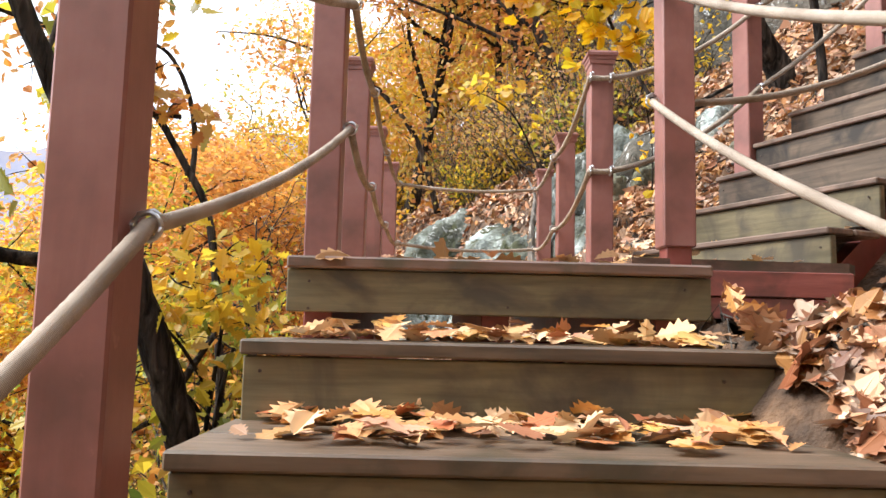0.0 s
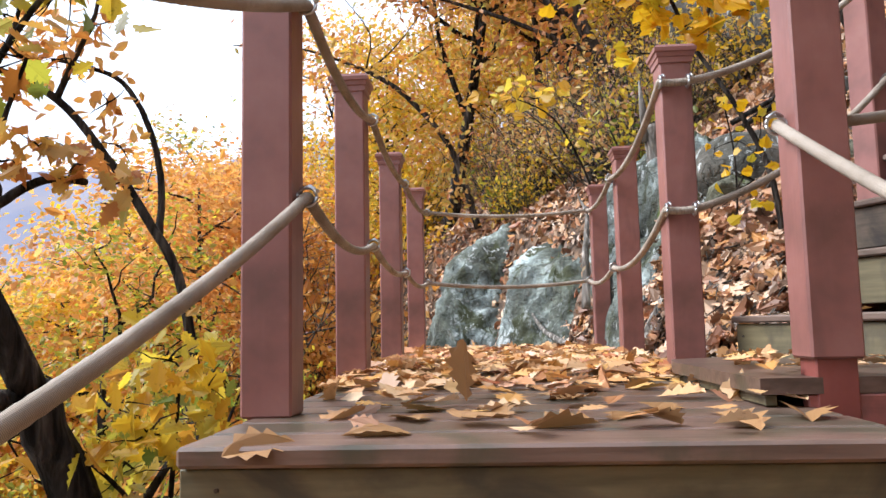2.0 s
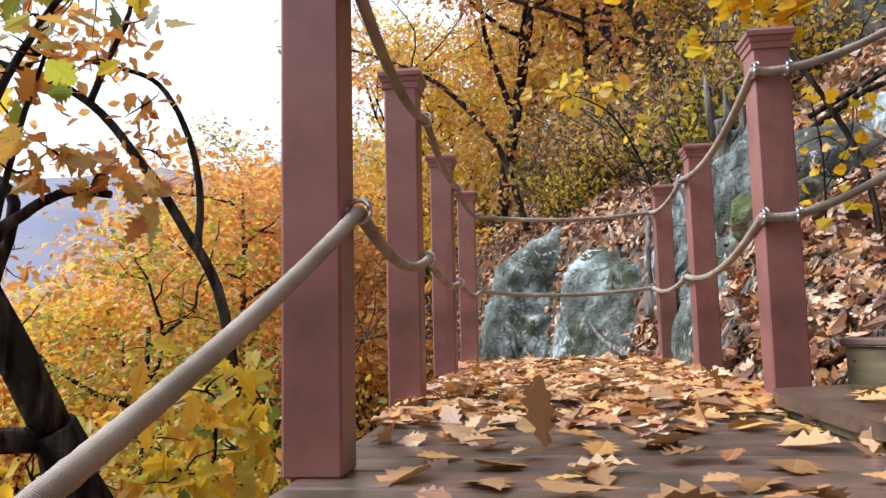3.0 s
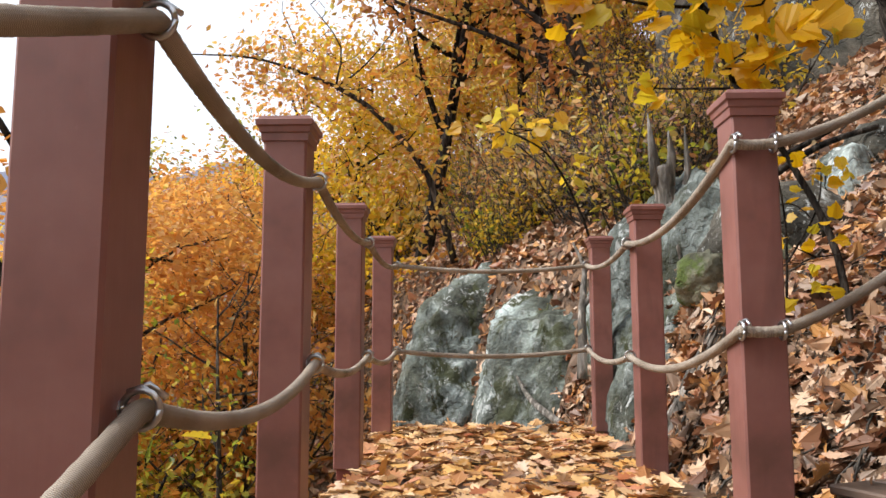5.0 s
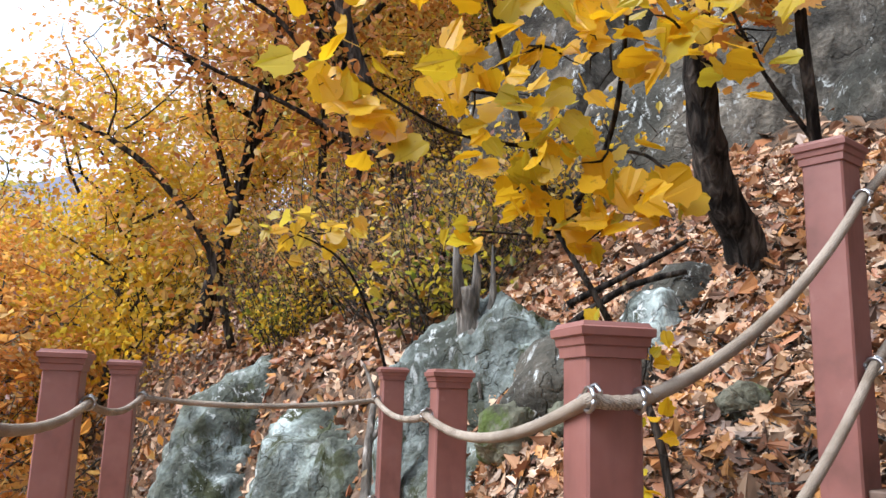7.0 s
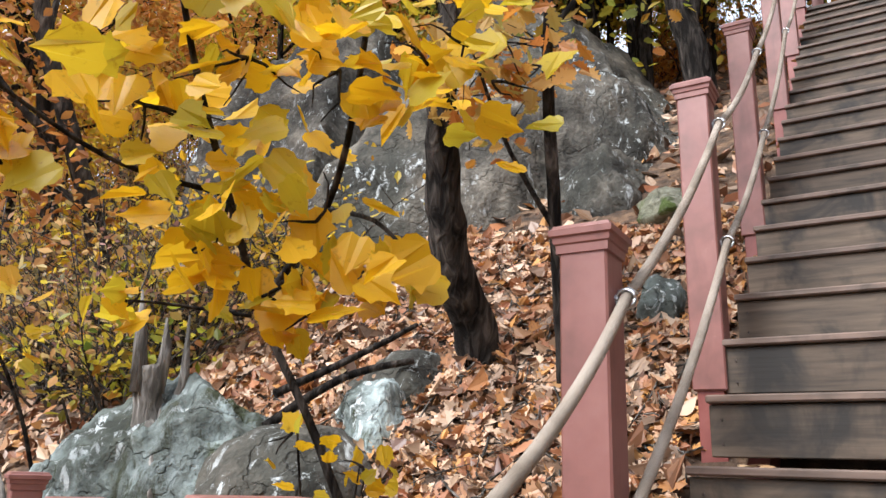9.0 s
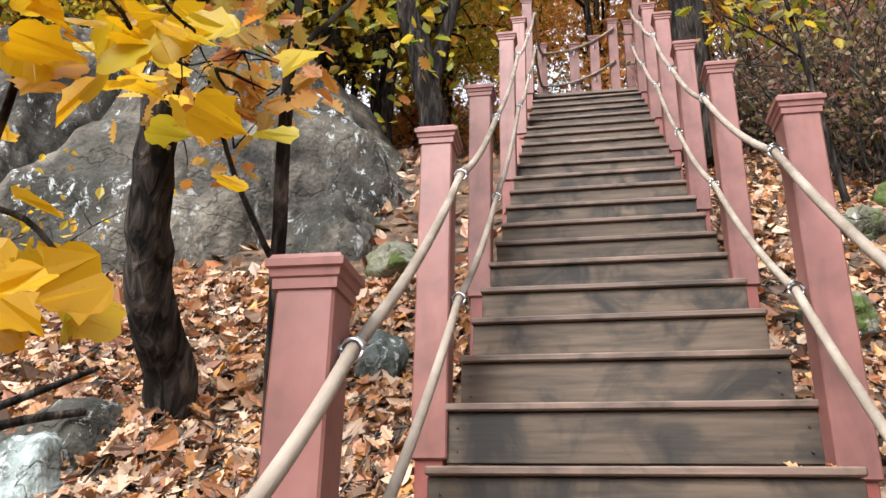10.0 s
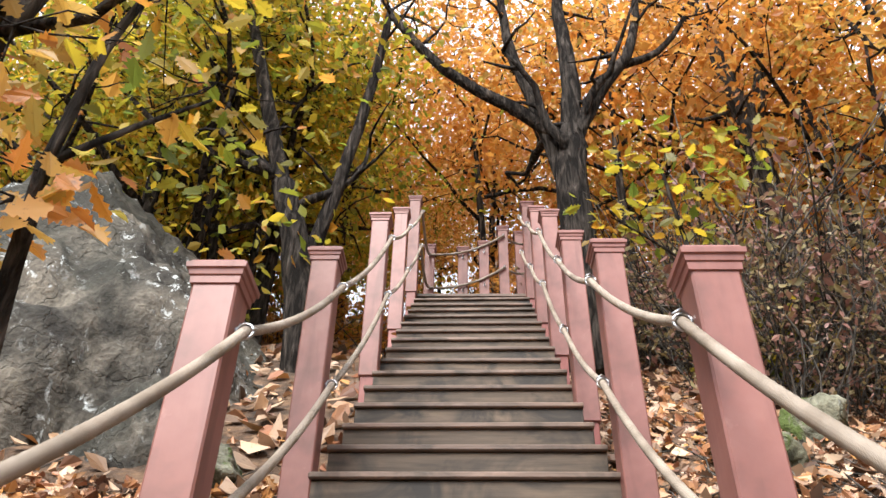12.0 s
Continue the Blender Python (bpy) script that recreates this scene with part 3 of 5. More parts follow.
LEFT_RUN = ("L-2", "L-1", "L0", "L1", "L2", "L3", "R3", "R2", "R1", "A1", "A2", "A3", "A4", "A5", "A6", "T1", "T4", "T5")
RIGHT_RUN = ("R-2", "R-1", "R0", "B0", "B1", "B2", "B3", "B4", "B5", "B6")
SAGS = {("L0", "L1"): 0.06, ("R1", "A1"): 0.075, ("L3", "R3"): 0.035, ("R0", "B0"): 0.08, ("L-1", "L0"): 0.04, ("A3", "A4"): 0.06, ("R2", "R1"): 0.07, ("A6", "T1"): 0.12, ("T1", "T4"): 0.09, ("R-1", "R0"): 0.03}
for upper in (True, False):
    rope(LEFT_RUN, upper, SAGS)
    rope(RIGHT_RUN, upper, SAGS)


def eye_bolt(parent, at):
    """A steel ring round the rope on a bolt that goes into the post."""
    bm = bmesh.new()
    ring = [Vector((0.022 + 0.021 * math.cos(a), 0, 0.021 * math.sin(a))) for a in (2 * math.pi * k / 14 for k in range(15))]
    tube(bm, ring, 0.0042, 6)
    tube(bm, [(-0.02, 0, 0), (0.006, 0, 0)], 0.006, 6)
    tube(bm, [(0.006, 0, 0.018), (0.026, 0.012, 0.026), (0.046, 0.012, 0.012)], 0.004, 5)
    bolt = part("eye_bolt", bm, M_STEEL, parent, "shiny galvanised ring bolt", at=at)
    bm = bmesh.new()
    bmesh.ops.create_cone(bm, cap_ends=True, segments=6, radius1=0.011, radius2=0.011, depth=0.009, matrix=pose(-0.002, 0, 0, 0, 90, 0))
    part("nut", bm, M_STEEL, bolt, "small hexagonal steel nut")


for key, (p, top, inner, up, low, ob) in POSTS.items():
    turn = math.degrees(math.atan2(inner.y, inner.x))
    for upper in (True, False):
        for q in rope_anchors(key, upper):
            foot = q - inner * 0.022
            eye_bolt(ob, ob.matrix_basis.inverted() @ Matrix.Translation(foot) @ pose(0, 0, 0, 0, 0, turn))

# ---- rocks ----


def rock(name, label, centre, half, yaw, seed, mat, detail=5, rough=0.09, peak=0.0, lean=0.0, faces=()):
    """faces: (normal, point) of the big broken faces, in the place's axes."""
    rng = random.Random(seed)
    planes = []
    for _ in range(15):
        n = Vector((rng.gauss(0, 1), rng.gauss(0, 1), rng.gauss(0, 0.8))).normalized()
        planes.append((n, rng.uniform(0.62, 0.98)))
    bm = bmesh.new()
    bmesh.ops.create_icosphere(bm, subdivisions=detail, radius=1.0)
    off = Vector((seed * 3.1, seed * 1.7, 0))
    for v in bm.verts:
        d = v.co.normalized()
        r = 1.0
        for n, k in planes:
            c = d.dot(n)
            if c > 1e-3:
                r = min(r, k / c)
        for fn, fp in faces:
            c = sum(fn[i] * half[i] * d[i] for i in range(3))
            if c > 1e-3:
                r = min(r, sum(fn[i] * (fp[i] - centre[i]) for i in range(3)) / c)
        r += rough * noise.noise(d * 2.3 + off) + rough * 0.8 * (0.3 - abs(noise.noise(d * 4.5 + off))) + rough * 0.5 * noise.noise(d * 9 + off) + rough * 0.3 * noise.noise(d * 21 + off) + rough * 0.28 * (0.25 - abs(noise.noise(Vector((d.x * 6, d.y * 6, d.z * 15 + d.x * 9)) + off)))
        ridge = abs(noise.noise(d * 3.3 - off))
        if ridge < 0.05:
            r -= rough * 0.5 * (1 - ridge / 0.05)
        taper = 1 - peak * d.z
        v.co = Vector((d.x * r * half[0] * taper + lean * d.z, d.y * r * half[1] * taper, d.z * r * half[2]))
    ob = part(name, bm, mat, at=pose(*centre, 0, 0, yaw), smooth=True)
    return tagged(ob, label, "rock")


rock("boulder", "big blue-green lichen-streaked boulder in the bank beyond the deck", (4.6, 8.9, 0.0), (1.4, 1.1, 1.28), 20, 3, M_ROCK_BLUE, 6, 0.07, 0.12, 0.3)
rock("boulder", "pointed pale blue-green boulder with dark cracks beyond the deck", (4.52, 7.08, 0.03), (1.05, 0.85, 1.32), -20, 5, M_ROCK_BLUE, 6, 0.07, 0.10, 0.2)
rock("boulder", "mossy grey-green boulder with white lichen under a dead stump", (4.6, 5.8, 0.68), (0.84, 0.72, 1.05), -20, 8, M_ROCK_BLUE, 6, 0.075, 0.12)
rock("boulder", "dark grey-green boulder with dry grass at its foot", (4.1, 5.62, 0.3), (0.5, 0.42, 0.75), 15, 9, M_ROCK_BLUE, 5, 0.08, 0.1)
rock("rock_slab", "flat blue-grey rock slab sticking out of the leafy bank", (4.8, 4.88, 1.28), (0.42, 0.3, 0.32), 30, 11, M_ROCK_BLUE, 4)
rock("rock_slab", "dark mossy rock ledge on the leafy bank", (5.1, 4.85, 1.42), (0.42, 0.34, 0.34), -20, 14, M_ROCK, 4)
rock("rock", "brown-grey stone in the bank under the sapling", (4.35, 4.95, 0.95), (0.5, 0.4, 0.42), 10, 17, M_ROCK, 4)
rock("rock", "grey-green stone lying in fallen leaves beside the stairs", (5.5, 3.8, 1.96), (0.17, 0.13, 0.2), 10, 21, M_ROCK_BLUE, 4)
rock("cliff_rock", "huge grey-brown cliff rock with white lichen on its sloping dark top", (8.1, 5.9, 2.6), (2.2, 2.6, 4.4), 0, 25, M_ROCK, 6, 0.045, 0.0, 0.0,
     (((-0.90, -0.36, 0.22), (6.75, 5.0, 3.3)), ((-0.28, -0.72, 0.64), (7.3, 4.6, 4.14)), ((-0.45, -0.88, 0.12), (7.15, 4.4, 3.4)), ((-0.6, 0.1, 0.78), (7.5, 6.4, 5.6))))
rock("cliff_rock", "weathered pale grey cliff face behind the yellow sapling", (7.9, 8.3, 3.4), (1.9, 2.0, 3.0), 0, 28, M_ROCK, 6, 0.05, 0.0, 0.0, (((-0.93, -0.2, 0.3), (6.7, 7.4, 3.6)), ((-0.4, 0.3, 0.86), (7.4, 8.2, 5.3))))
rock("cliff_rock", "dark broken rock shoulder at the foot of the cliff", (7.35, 4.55, 2.75), (0.75, 0.6, 0.95), 20, 31, M_ROCK, 6, 0.08)
for i, (x, y, r) in enumerate(((5.75, 1.8, 0.2), (5.0, 1.55, 0.15), (4.75, 1.25, 0.2), (6.9, 1.2, 0.19), (5.6, 0.7, 0.2), (7.6, 0.6, 0.28), (6.4, 3.95, 0.22), (4.2, 4.1, 0.12), (3.95, 5.05, 0.22), (4.0, 4.75, 0.16))):
    rock("rock", "mossy stone half buried in fallen leaves", (x, y, ground_height(x, y) + r * 0.25), (r, r * 0.8, r * 0.75), 40 * i, 40 + i, M_MOSS, 4, 0.12)

# ---- leaves and trees ----
TINY = (((0, 0, 0), (-0.32, 0.48, 0.08), (0, 1, -0.06), (0.32, 0.48, 0.08)), ((0, 1, 2), (0, 2, 3)))
SIMPLE = (((0, 0, 0), (-0.28, 0.42, 0.07), (-0.2, 0.75, 0.06), (0, 1, -0.06), (0.2, 0.75, 0.06), (0.28, 0.42, 0.07)), ((0, 1, 2, 3), (0, 3, 4, 5)))
HALF = ((-0.04, 0.1, 0.01), (-0.21, 0.2, 0.05), (-0.13, 0.29, 0.03), (-0.33, 0.4, 0.08), (-0.2, 0.49, 0.04), (-0.39, 0.6, 0.09), (-0.23, 0.68, 0.04), (-0.29, 0.8, 0.06), (-0.13, 0.85, 0.02), (-0.1, 0.95, 0.02))
LOBED = (((0, 0, 0), *HALF, (0, 1, -0.03), *((-x, y, z) for x, y, z in HALF[::-1])), (tuple(range(12)), (0, *range(11, 22))))
WING = ((-0.2, -0.06, 0.04), (-0.40, 0.06, 0.08), (-0.47, 0.24, 0.09), (-0.43, 0.37, 0.06), (-0.52, 0.55, 0.08), (-0.37, 0.58, 0.05), (-0.27, 0.64, 0.03), (-0.25, 0.77, 0.03), (-0.1, 0.86, 0.01))
BROAD = (((0, 0, 0), *WING, (0, 1.06, -0.1), *((-x, y, z) for x, y, z in WING[::-1])), (tuple(range(11)), (0, *range(10, 20))))


def leaf_mesh(name, shape, places, normals, sizes, mat, rng, curl=0.3):
    """One mesh of many leaves: each lies at a place, faces along its normal and is turned at random about it."""
    tpl = np.array(shape[0], dtype=float)
    tpl = tpl - np.array((0, 0.5, 0))
    n = len(places)
    nz = normals / np.maximum(np.linalg.norm(normals, axis=1, keepdims=True), 1e-9)
    rnd = rng.normal(size=(n, 3))
    ax = np.cross(rnd, nz)
    ax /= np.maximum(np.linalg.norm(ax, axis=1, keepdims=True), 1e-9)
    ay = np.cross(nz, ax)
    t = np.repeat(tpl[None], n, 0) * np.array((1, 1, 1.0))
    width = rng.uniform(0.8, 1.15, (n, 1))
    t[:, :, 0] *= width
    bend = rng.normal(0, curl, (n, 1))
    t[:, :, 2] = t[:, :, 2] * rng.uniform(-0.4, 1.7, (n, 1)) + bend * (t[:, :, 1] ** 2) + rng.normal(0, curl * 0.5, (n, 1)) * t[:, :, 0] * t[:, :, 1] * 2
    v = places[:, None, :] + sizes[:, None, None] * (t[:, :, 0:1] * ax[:, None] + t[:, :, 1:2] * ay[:, None] + t[:, :, 2:3] * nz[:, None])
    k = tpl.shape[0]
    faces = [tuple(k * i + j for j in f) for i in range(n) for f in shape[1]]
    me = bpy.data.meshes.new(name)
    me.from_pydata(v.reshape(-1, 3).tolist(), [], faces)
    me.materials.append(mat)
    return me


def limb(bm, rng, start, way, length, radius, rise, wander=0.25, sides=7, steps=6, tip=0.3):
    """A wandering branch; returns its points."""
    pts, d = [Vector(start)], Vector(way).normalized()
    for _ in range(steps):
        d = (d + Vector((rng.normal(0, wander), rng.normal(0, wander), rng.normal(0, wander * 0.6) + rise))).normalized()
        pts.append(pts[-1] + d * (length / steps))
    tube(bm, pts, [radius * (1 - (1 - tip) * i / steps) for i in range(steps + 1)], sides)
    return pts


def make_tree(name, label, seed, height, radius, leaf_mat, bark, fork=0.35, spread=0.55, limbs=7, twigs=5, per=26, leaf=0.11, shape=TINY, droop=0.0, cloud=0.32, lean=(0, 0), category="tree", group=""):
    rng = np.random.default_rng(seed)
    tree = thing(name, label, category, None, group)
    bm = bmesh.new()
    top = Vector((lean[0] * height, lean[1] * height, height * 0.8))
    n = 9
    trunk = []
    for i in range(n + 1):
        t = i / n
        trunk.append(Vector((top.x * t + 0.05 * height * 0.3 * math.sin(3.1 * t + seed), top.y * t + 0.05 * height * 0.3 * math.cos(2.7 * t + seed), -0.4 + (top.z + 0.4) * t)))
    rad = [radius * (1.35 if i == 0 else 1.12 if i == 1 else 1) * (1 - 0.8 * (i / n) ** 1.2) for i in range(n + 1)]
    tube(bm, trunk, rad, 10)
    ends = []
    for k in range(limbs):
        t = fork + (1 - fork) * (k + 0.3) / limbs
        i = min(int(t * n), n - 1)
        p = trunk[i].lerp(trunk[i + 1], t * n - i)
        a = k * 2.4 + rng.uniform(-0.5, 0.5)
        length = height * spread * (1.1 - 0.6 * t) * rng.uniform(0.75, 1.2)
        pts = limb(bm, rng, p, (math.cos(a), math.sin(a), rng.uniform(0.1, 0.8)), length, radius * (0.55 - 0.3 * t), 0.06 - droop)
        for j in range(twigs):
            q = pts[2 + j % 5]
            tw = limb(bm, rng, q, (rng.normal(), rng.normal(), rng.uniform(-0.1, 0.7)), length * rng.uniform(0.25, 0.5), radius * 0.12, 0.03 - droop, 0.3, 4, 4)
            ends += [tw[2], tw[3], tw[4]]
        ends.append(pts[-1])
    ends.append(trunk[-1])
    part("trunk", bm, bark, tree)
    c = np.array([tuple(e) for e in ends])
    size = cloud * height / 6
    pl = np.repeat(c, per, 0) + rng.normal(size=(len(c) * per, 3)) * np.array((size, size, size * 0.55))
    out = pl - np.array((0, 0, 0.5 * height))
    out /= np.maximum(np.linalg.norm(out, axis=1, keepdims=True), 1e-6)
    nrm = rng.normal(size=pl.shape) * 0.5 + out * 0.6 + np.array((0, 0, 0.45))
    me = leaf_mesh("crown", shape, pl, nrm, leaf * rng.uniform(0.6, 1.25, len(pl)), leaf_mat, rng)
    ob = new("crown", me)
    ob.parent = tree
    return tree


def stand(tree, x, y, scale=1.0, yaw=0.0, sink=0.0, tilt=0.0):
    tree.matrix_basis = pose(x, y, ground_height(x, y) - sink, tilt, 0, yaw) @ Matrix.Scale(scale, 4)
    return tree


def again(tree, x, y, scale, yaw, sink=0.0, tilt=0.0):
    c = copy_thing(tree, Matrix())
    return stand(c, x, y, scale, yaw, sink, tilt)


ORANGE = make_tree("oak_tree", "autumn oak with bright orange-brown leaves on the slope", 1, 7.0, 0.13, L_ORANGE, M_BARK, per=40, limbs=9, leaf=0.125, group="autumn woodland trees")
RUST = make_tree("oak_tree", "autumn oak with rusty brown leaves and dark trunk", 2, 7.5, 0.14, L_RUSTGOLD, M_BARK, per=38, limbs=9, leaf=0.125, lean=(-0.16, 0.05), group="autumn woodland trees")
GOLD = make_tree("tree", "slender tree with golden yellow autumn leaves", 3, 6.5, 0.09, L_GOLD, M_BARK, per=44, limbs=9, leaf=0.105, group="autumn woodland trees")
GREEN = make_tree("tree", "tree with mixed green and gold autumn leaves", 4, 7.0, 0.14, L_GREEN, M_BARK, per=38, limbs=9, leaf=0.115, fork=0.3, group="autumn woodland trees")
V_ORANGE = make_tree("oak_tree", "bushy valley oak in bright orange autumn leaf", 6, 6.5, 0.09, L_ORANGE, M_BARK_BROWN, fork=0.08, spread=0.42, limbs=15, per=40, leaf=0.13, cloud=0.42, group="autumn woodland trees")
V_RUST = make_tree("oak_tree", "bushy valley oak in rust and gold autumn leaf", 7, 6.5, 0.09, L_RUSTGOLD, M_BARK_BROWN, fork=0.08, spread=0.42, limbs=15, per=38, leaf=0.13, cloud=0.42, group="autumn woodland trees")
V_GOLD = make_tree("tree", "bushy valley tree in golden yellow autumn leaf", 8, 6.0, 0.08, L_GOLD, M_BARK_BROWN, fork=0.08, spread=0.4, limbs=15, per=38, leaf=0.12, cloud=0.4, group="autumn woodland trees")
SLIM = [make_tree("oak_tree", "slender dark-trunked woodland oak with thin orange foliage", 41, 9.0, 0.085, L_ORANGE, M_BARK, fork=0.3, spread=0.34, per=26, limbs=10, leaf=0.135, group="autumn woodland trees"),
        make_tree("oak_tree", "leaning slim oak with sparse rust-orange leaves", 42, 8.5, 0.10, L_RUSTGOLD, M_BARK, fork=0.35, spread=0.4, per=22, limbs=9, leaf=0.135, lean=(0.05, -0.14), group="autumn woodland trees"),
        make_tree("tree", "thin woodland tree with light yellow-green leaves", 43, 8.0, 0.075, L_GREEN, M_BARK, fork=0.28, spread=0.4, per=25, limbs=10, leaf=0.13, lean=(-0.04, 0.1), group="autumn woodland trees")]
GREY = make_tree("bare_tree", "thin pale grey tree almost bare of leaves", 5, 5.5, 0.06, L_DUSK, M_BARK_GREY, per=3, limbs=8, twigs=6, leaf=0.08, group="bare trees")


def make_shrub(label, seed, size, leaf_mat, stems=16, per=16, leaf=0.05, bark=None):
    rng = np.random.default_rng(seed)
    sh = thing("shrub", label, "shrub", None, "undergrowth shrubs")
    bm = bmesh.new()
    ends = []
    for _ in range(stems):
        a = rng.uniform(0, 6.28)
        pts = limb(bm, rng, (rng.normal(0, 0.08), rng.normal(0, 0.08), -0.1), (math.cos(a) * 0.6, math.sin(a) * 0.6, 1.0), size * rng.uniform(0.6, 1.2), 0.008, 0.02, 0.22, 4, 6)
        ends += pts[2:]
        for q in pts[2:5]:
            tw = limb(bm, rng, q, (rng.normal(), rng.normal(), 0.5), size * 0.35, 0.004, 0.0, 0.3, 3, 3)
            ends += tw[1:]
    part("brushwood", bm, bark or M_BARK_GREY, sh)
    c = np.array([tuple(e) for e in ends])
    keep = rng.random(len(c)) < 0.6
    c = c[keep]
    pl = np.repeat(c, max(1, per // 4), 0) + rng.normal(size=(len(c) * max(1, per // 4), 3)) * 0.07 * size
    me = leaf_mesh("foliage", SIMPLE, pl, rng.normal(size=pl.shape) + np.array((0, 0, 0.6)), leaf * rng.uniform(0.6, 1.3, len(pl)), leaf_mat, rng)
    ob = new("foliage", me)
    ob.parent = sh
    return sh


SHRUBS = [make_shrub("twiggy brown-leaved shrub on the hillside", 11, 1.1, L_RUST, per=14, leaf=0.06),
          make_shrub("yellow-green leafy undergrowth shrub on the slope", 12, 0.9, L_GREEN, per=16, leaf=0.065),
          make_shrub("dull purple-brown shrub with fine bare twigs", 13, 1.3, L_DUSK, stems=22, per=12, leaf=0.05),
          make_shrub("low bush with dull orange autumn leaves", 14, 1.0, L_ORANGE, per=16, leaf=0.07),
          make_shrub("straggling hillside bush with small gold and olive leaves", 15, 1.2, L_GOLD, stems=18, per=14, leaf=0.06)]

LOOKOUT = Vector((1.2, 2.1, 0.5))


def low_enough(x, y, scale, tall=7.4):
    """Scale of a tree that keeps the open sky over the valley."""
    d = math.hypot(x - LOOKOUT.x, y - LOOKOUT.y)
    side = math.degrees(math.atan2(x - LOOKOUT.x, y - LOOKOUT.y))
    rise = 0.15 + 0.17 * min(max(0.0, (side + 9) / 12), 1.0) + 0.045 * max(0.0, side - 12)
    if side > 24 or side < -110:
        return scale
    return min(scale, (LOOKOUT.z + rise * d - ground_height(x, y)) / tall)


# single trees that stand out
stand(V_ORANGE, 1.3, 9.4, low_enough(1.3, 9.4, 1.2) * 1.12, 30)
stand(V_RUST, -3.2, 12.5, low_enough(-3.2, 12.5, 1.0), 30)
stand(V_GOLD, 0.2, 10.4, low_enough(0.2, 10.4, 0.8), 60)
stand(ORANGE, 12.4, 9.6, 1.0, 30)
stand(RUST, 6.6, 10.6, 0.9, 20)
stand(GOLD, 6.7, 12.0, 0.9, 80)
stand(GREEN, 9.5, 5.7, 0.85, 200)
stand(GREY, 2.9, 12.0, 0.7, 10, 0.0)
again(GREY, 2.4, 9.6, 0.55, 120)
again(GREY, 1.9, 8.0, 0.5, 200)
again(V_GOLD, 4.6, 13.5, low_enough(4.6, 13.5, 0.8), 140)
again(RUST, 5.0, 11.6, low_enough(5.0, 11.6, 0.8), 130)
for t, x, y, s, w in ((V_ORANGE, 0.0, 14.5, 1.15, 90), (V_ORANGE, -2.6, 11.0, 0.95, 150), (V_GOLD, -1.3, 7.9, 0.75, 10), (V_ORANGE, 2.9, 14.6, 1.0, 240), (V_RUST, -4.2, 8.0, 1.0, 60), (V_GOLD, -2.5, 5.4, 0.62, 300),
                      (V_ORANGE, -0.9, 11.5, 0.85, 200), (GREEN, 0.6, 7.3, 0.48, 70), (V_ORANGE, -5.2, 15.0, 1.25, 20), (V_ORANGE, -1.8, 19.0, 1.3, 330), (V_RUST, 3.2, 18.5, 1.15, 180), (V_GOLD, 1.2, 17.0, 1.0, 45)):
    again(t, x, y, low_enough(x, y, s), w)

# woodland: valley to the west, hillside to the north and east
wood = random.Random(7)
KINDS = (ORANGE, ORANGE, RUST, GOLD, GREEN)
for _ in range(46):
    u, v = wood.uniform(-34, -5), wood.uniform(-14, 38)
    p = on_deck(u, v)
    again(wood.choice((V_ORANGE, V_ORANGE, V_ORANGE, V_GOLD, V_RUST)), p.x, p.y, low_enough(p.x, p.y, wood.uniform(0.9, 1.5)), wood.uniform(0, 360))
for _ in range(26):
    p = on_deck(wood.uniform(-14, -1.5), wood.uniform(8, 32))
    again(wood.choice((V_ORANGE, V_ORANGE, V_RUST, V_GOLD, GREEN)), p.x, p.y, low_enough(p.x, p.y, wood.uniform(0.9, 1.3)), wood.uniform(0, 360))
for _ in range(30):
    x, y = wood.uniform(6.5, 22), wood.uniform(12, 30)
    again(wood.choice((RUST, V_RUST, ORANGE, V_GOLD, GREEN)), x, y, low_enough(x, y, wood.uniform(0.7, 1.1)), wood.uniform(0, 360))
for _ in range(62):
    x, y = wood.uniform(10.2, 26), wood.uniform(-11, 14)
    if x < 12.6 and 0.6 < y < 4.9:
        continue
    again(SLIM[wood.choice((0, 0, 0, 1, 1, 2)) if y < 4.5 else wood.choice((0, 2, 2, 2, 1))], x, y, wood.uniform(0.7, 1.1), wood.uniform(0, 360))
for t, x, y, w in ((SLIM[0], 13.0, 2.6, 10), (SLIM[1], 11.6, -1.0, 80), (SLIM[2], 10.4, 6.6, 200)):
    stand(t, x, y, 0.95, w)
# added trees out of view, put here to shade the lower stairs and deck
for x, y, s, w in ((-1.6, -1.6, 1.0, 0), (0.6, -3.4, 1.1, 60), (3.6, -2.4, 0.9, 120), (-3.4, 0.6, 0.9, 200), (2.2, -4.6, 1.2, 280), (5.4, -3.4, 1.0, 20)):
    again(GREEN, x, y, s, w)
# more unseen trees southward, closing the wood and bouncing light back
for _ in range(12):
    again(wood.choice(KINDS), wood.uniform(2, 14), wood.uniform(-16, -6), wood.uniform(0.8, 1.2), wood.uniform(0, 360))
for t, x, y, s, w in ((SLIM[0], 10.2, -1.6, 1.05, 15), (SLIM[1], 11.2, -3.0, 1.0, 60), (SLIM[0], 11.2, 0.5, 1.0, 210), (SLIM[2], 10.6, 5.6, 1.0, 30), (SLIM[0], 12.6, 4.9, 1.1, 90), (SLIM[1], 13.0, 1.2, 1.0, 270),
                      (RUST, 9.3, -2.6, 0.85, 330), (SLIM[0], 15.2, 2.2, 1.0, 190), (GOLD, 12.0, 6.2, 0.8, 75)):
    again(t, x, y, s, w)
for x, y, s, w in ((9.6, 6.3, 0.9, 10), (10.9, 5.3, 1.0, 200), (9.2, 7.4, 0.8, 90)):
    again(GREEN, x, y, s, w)

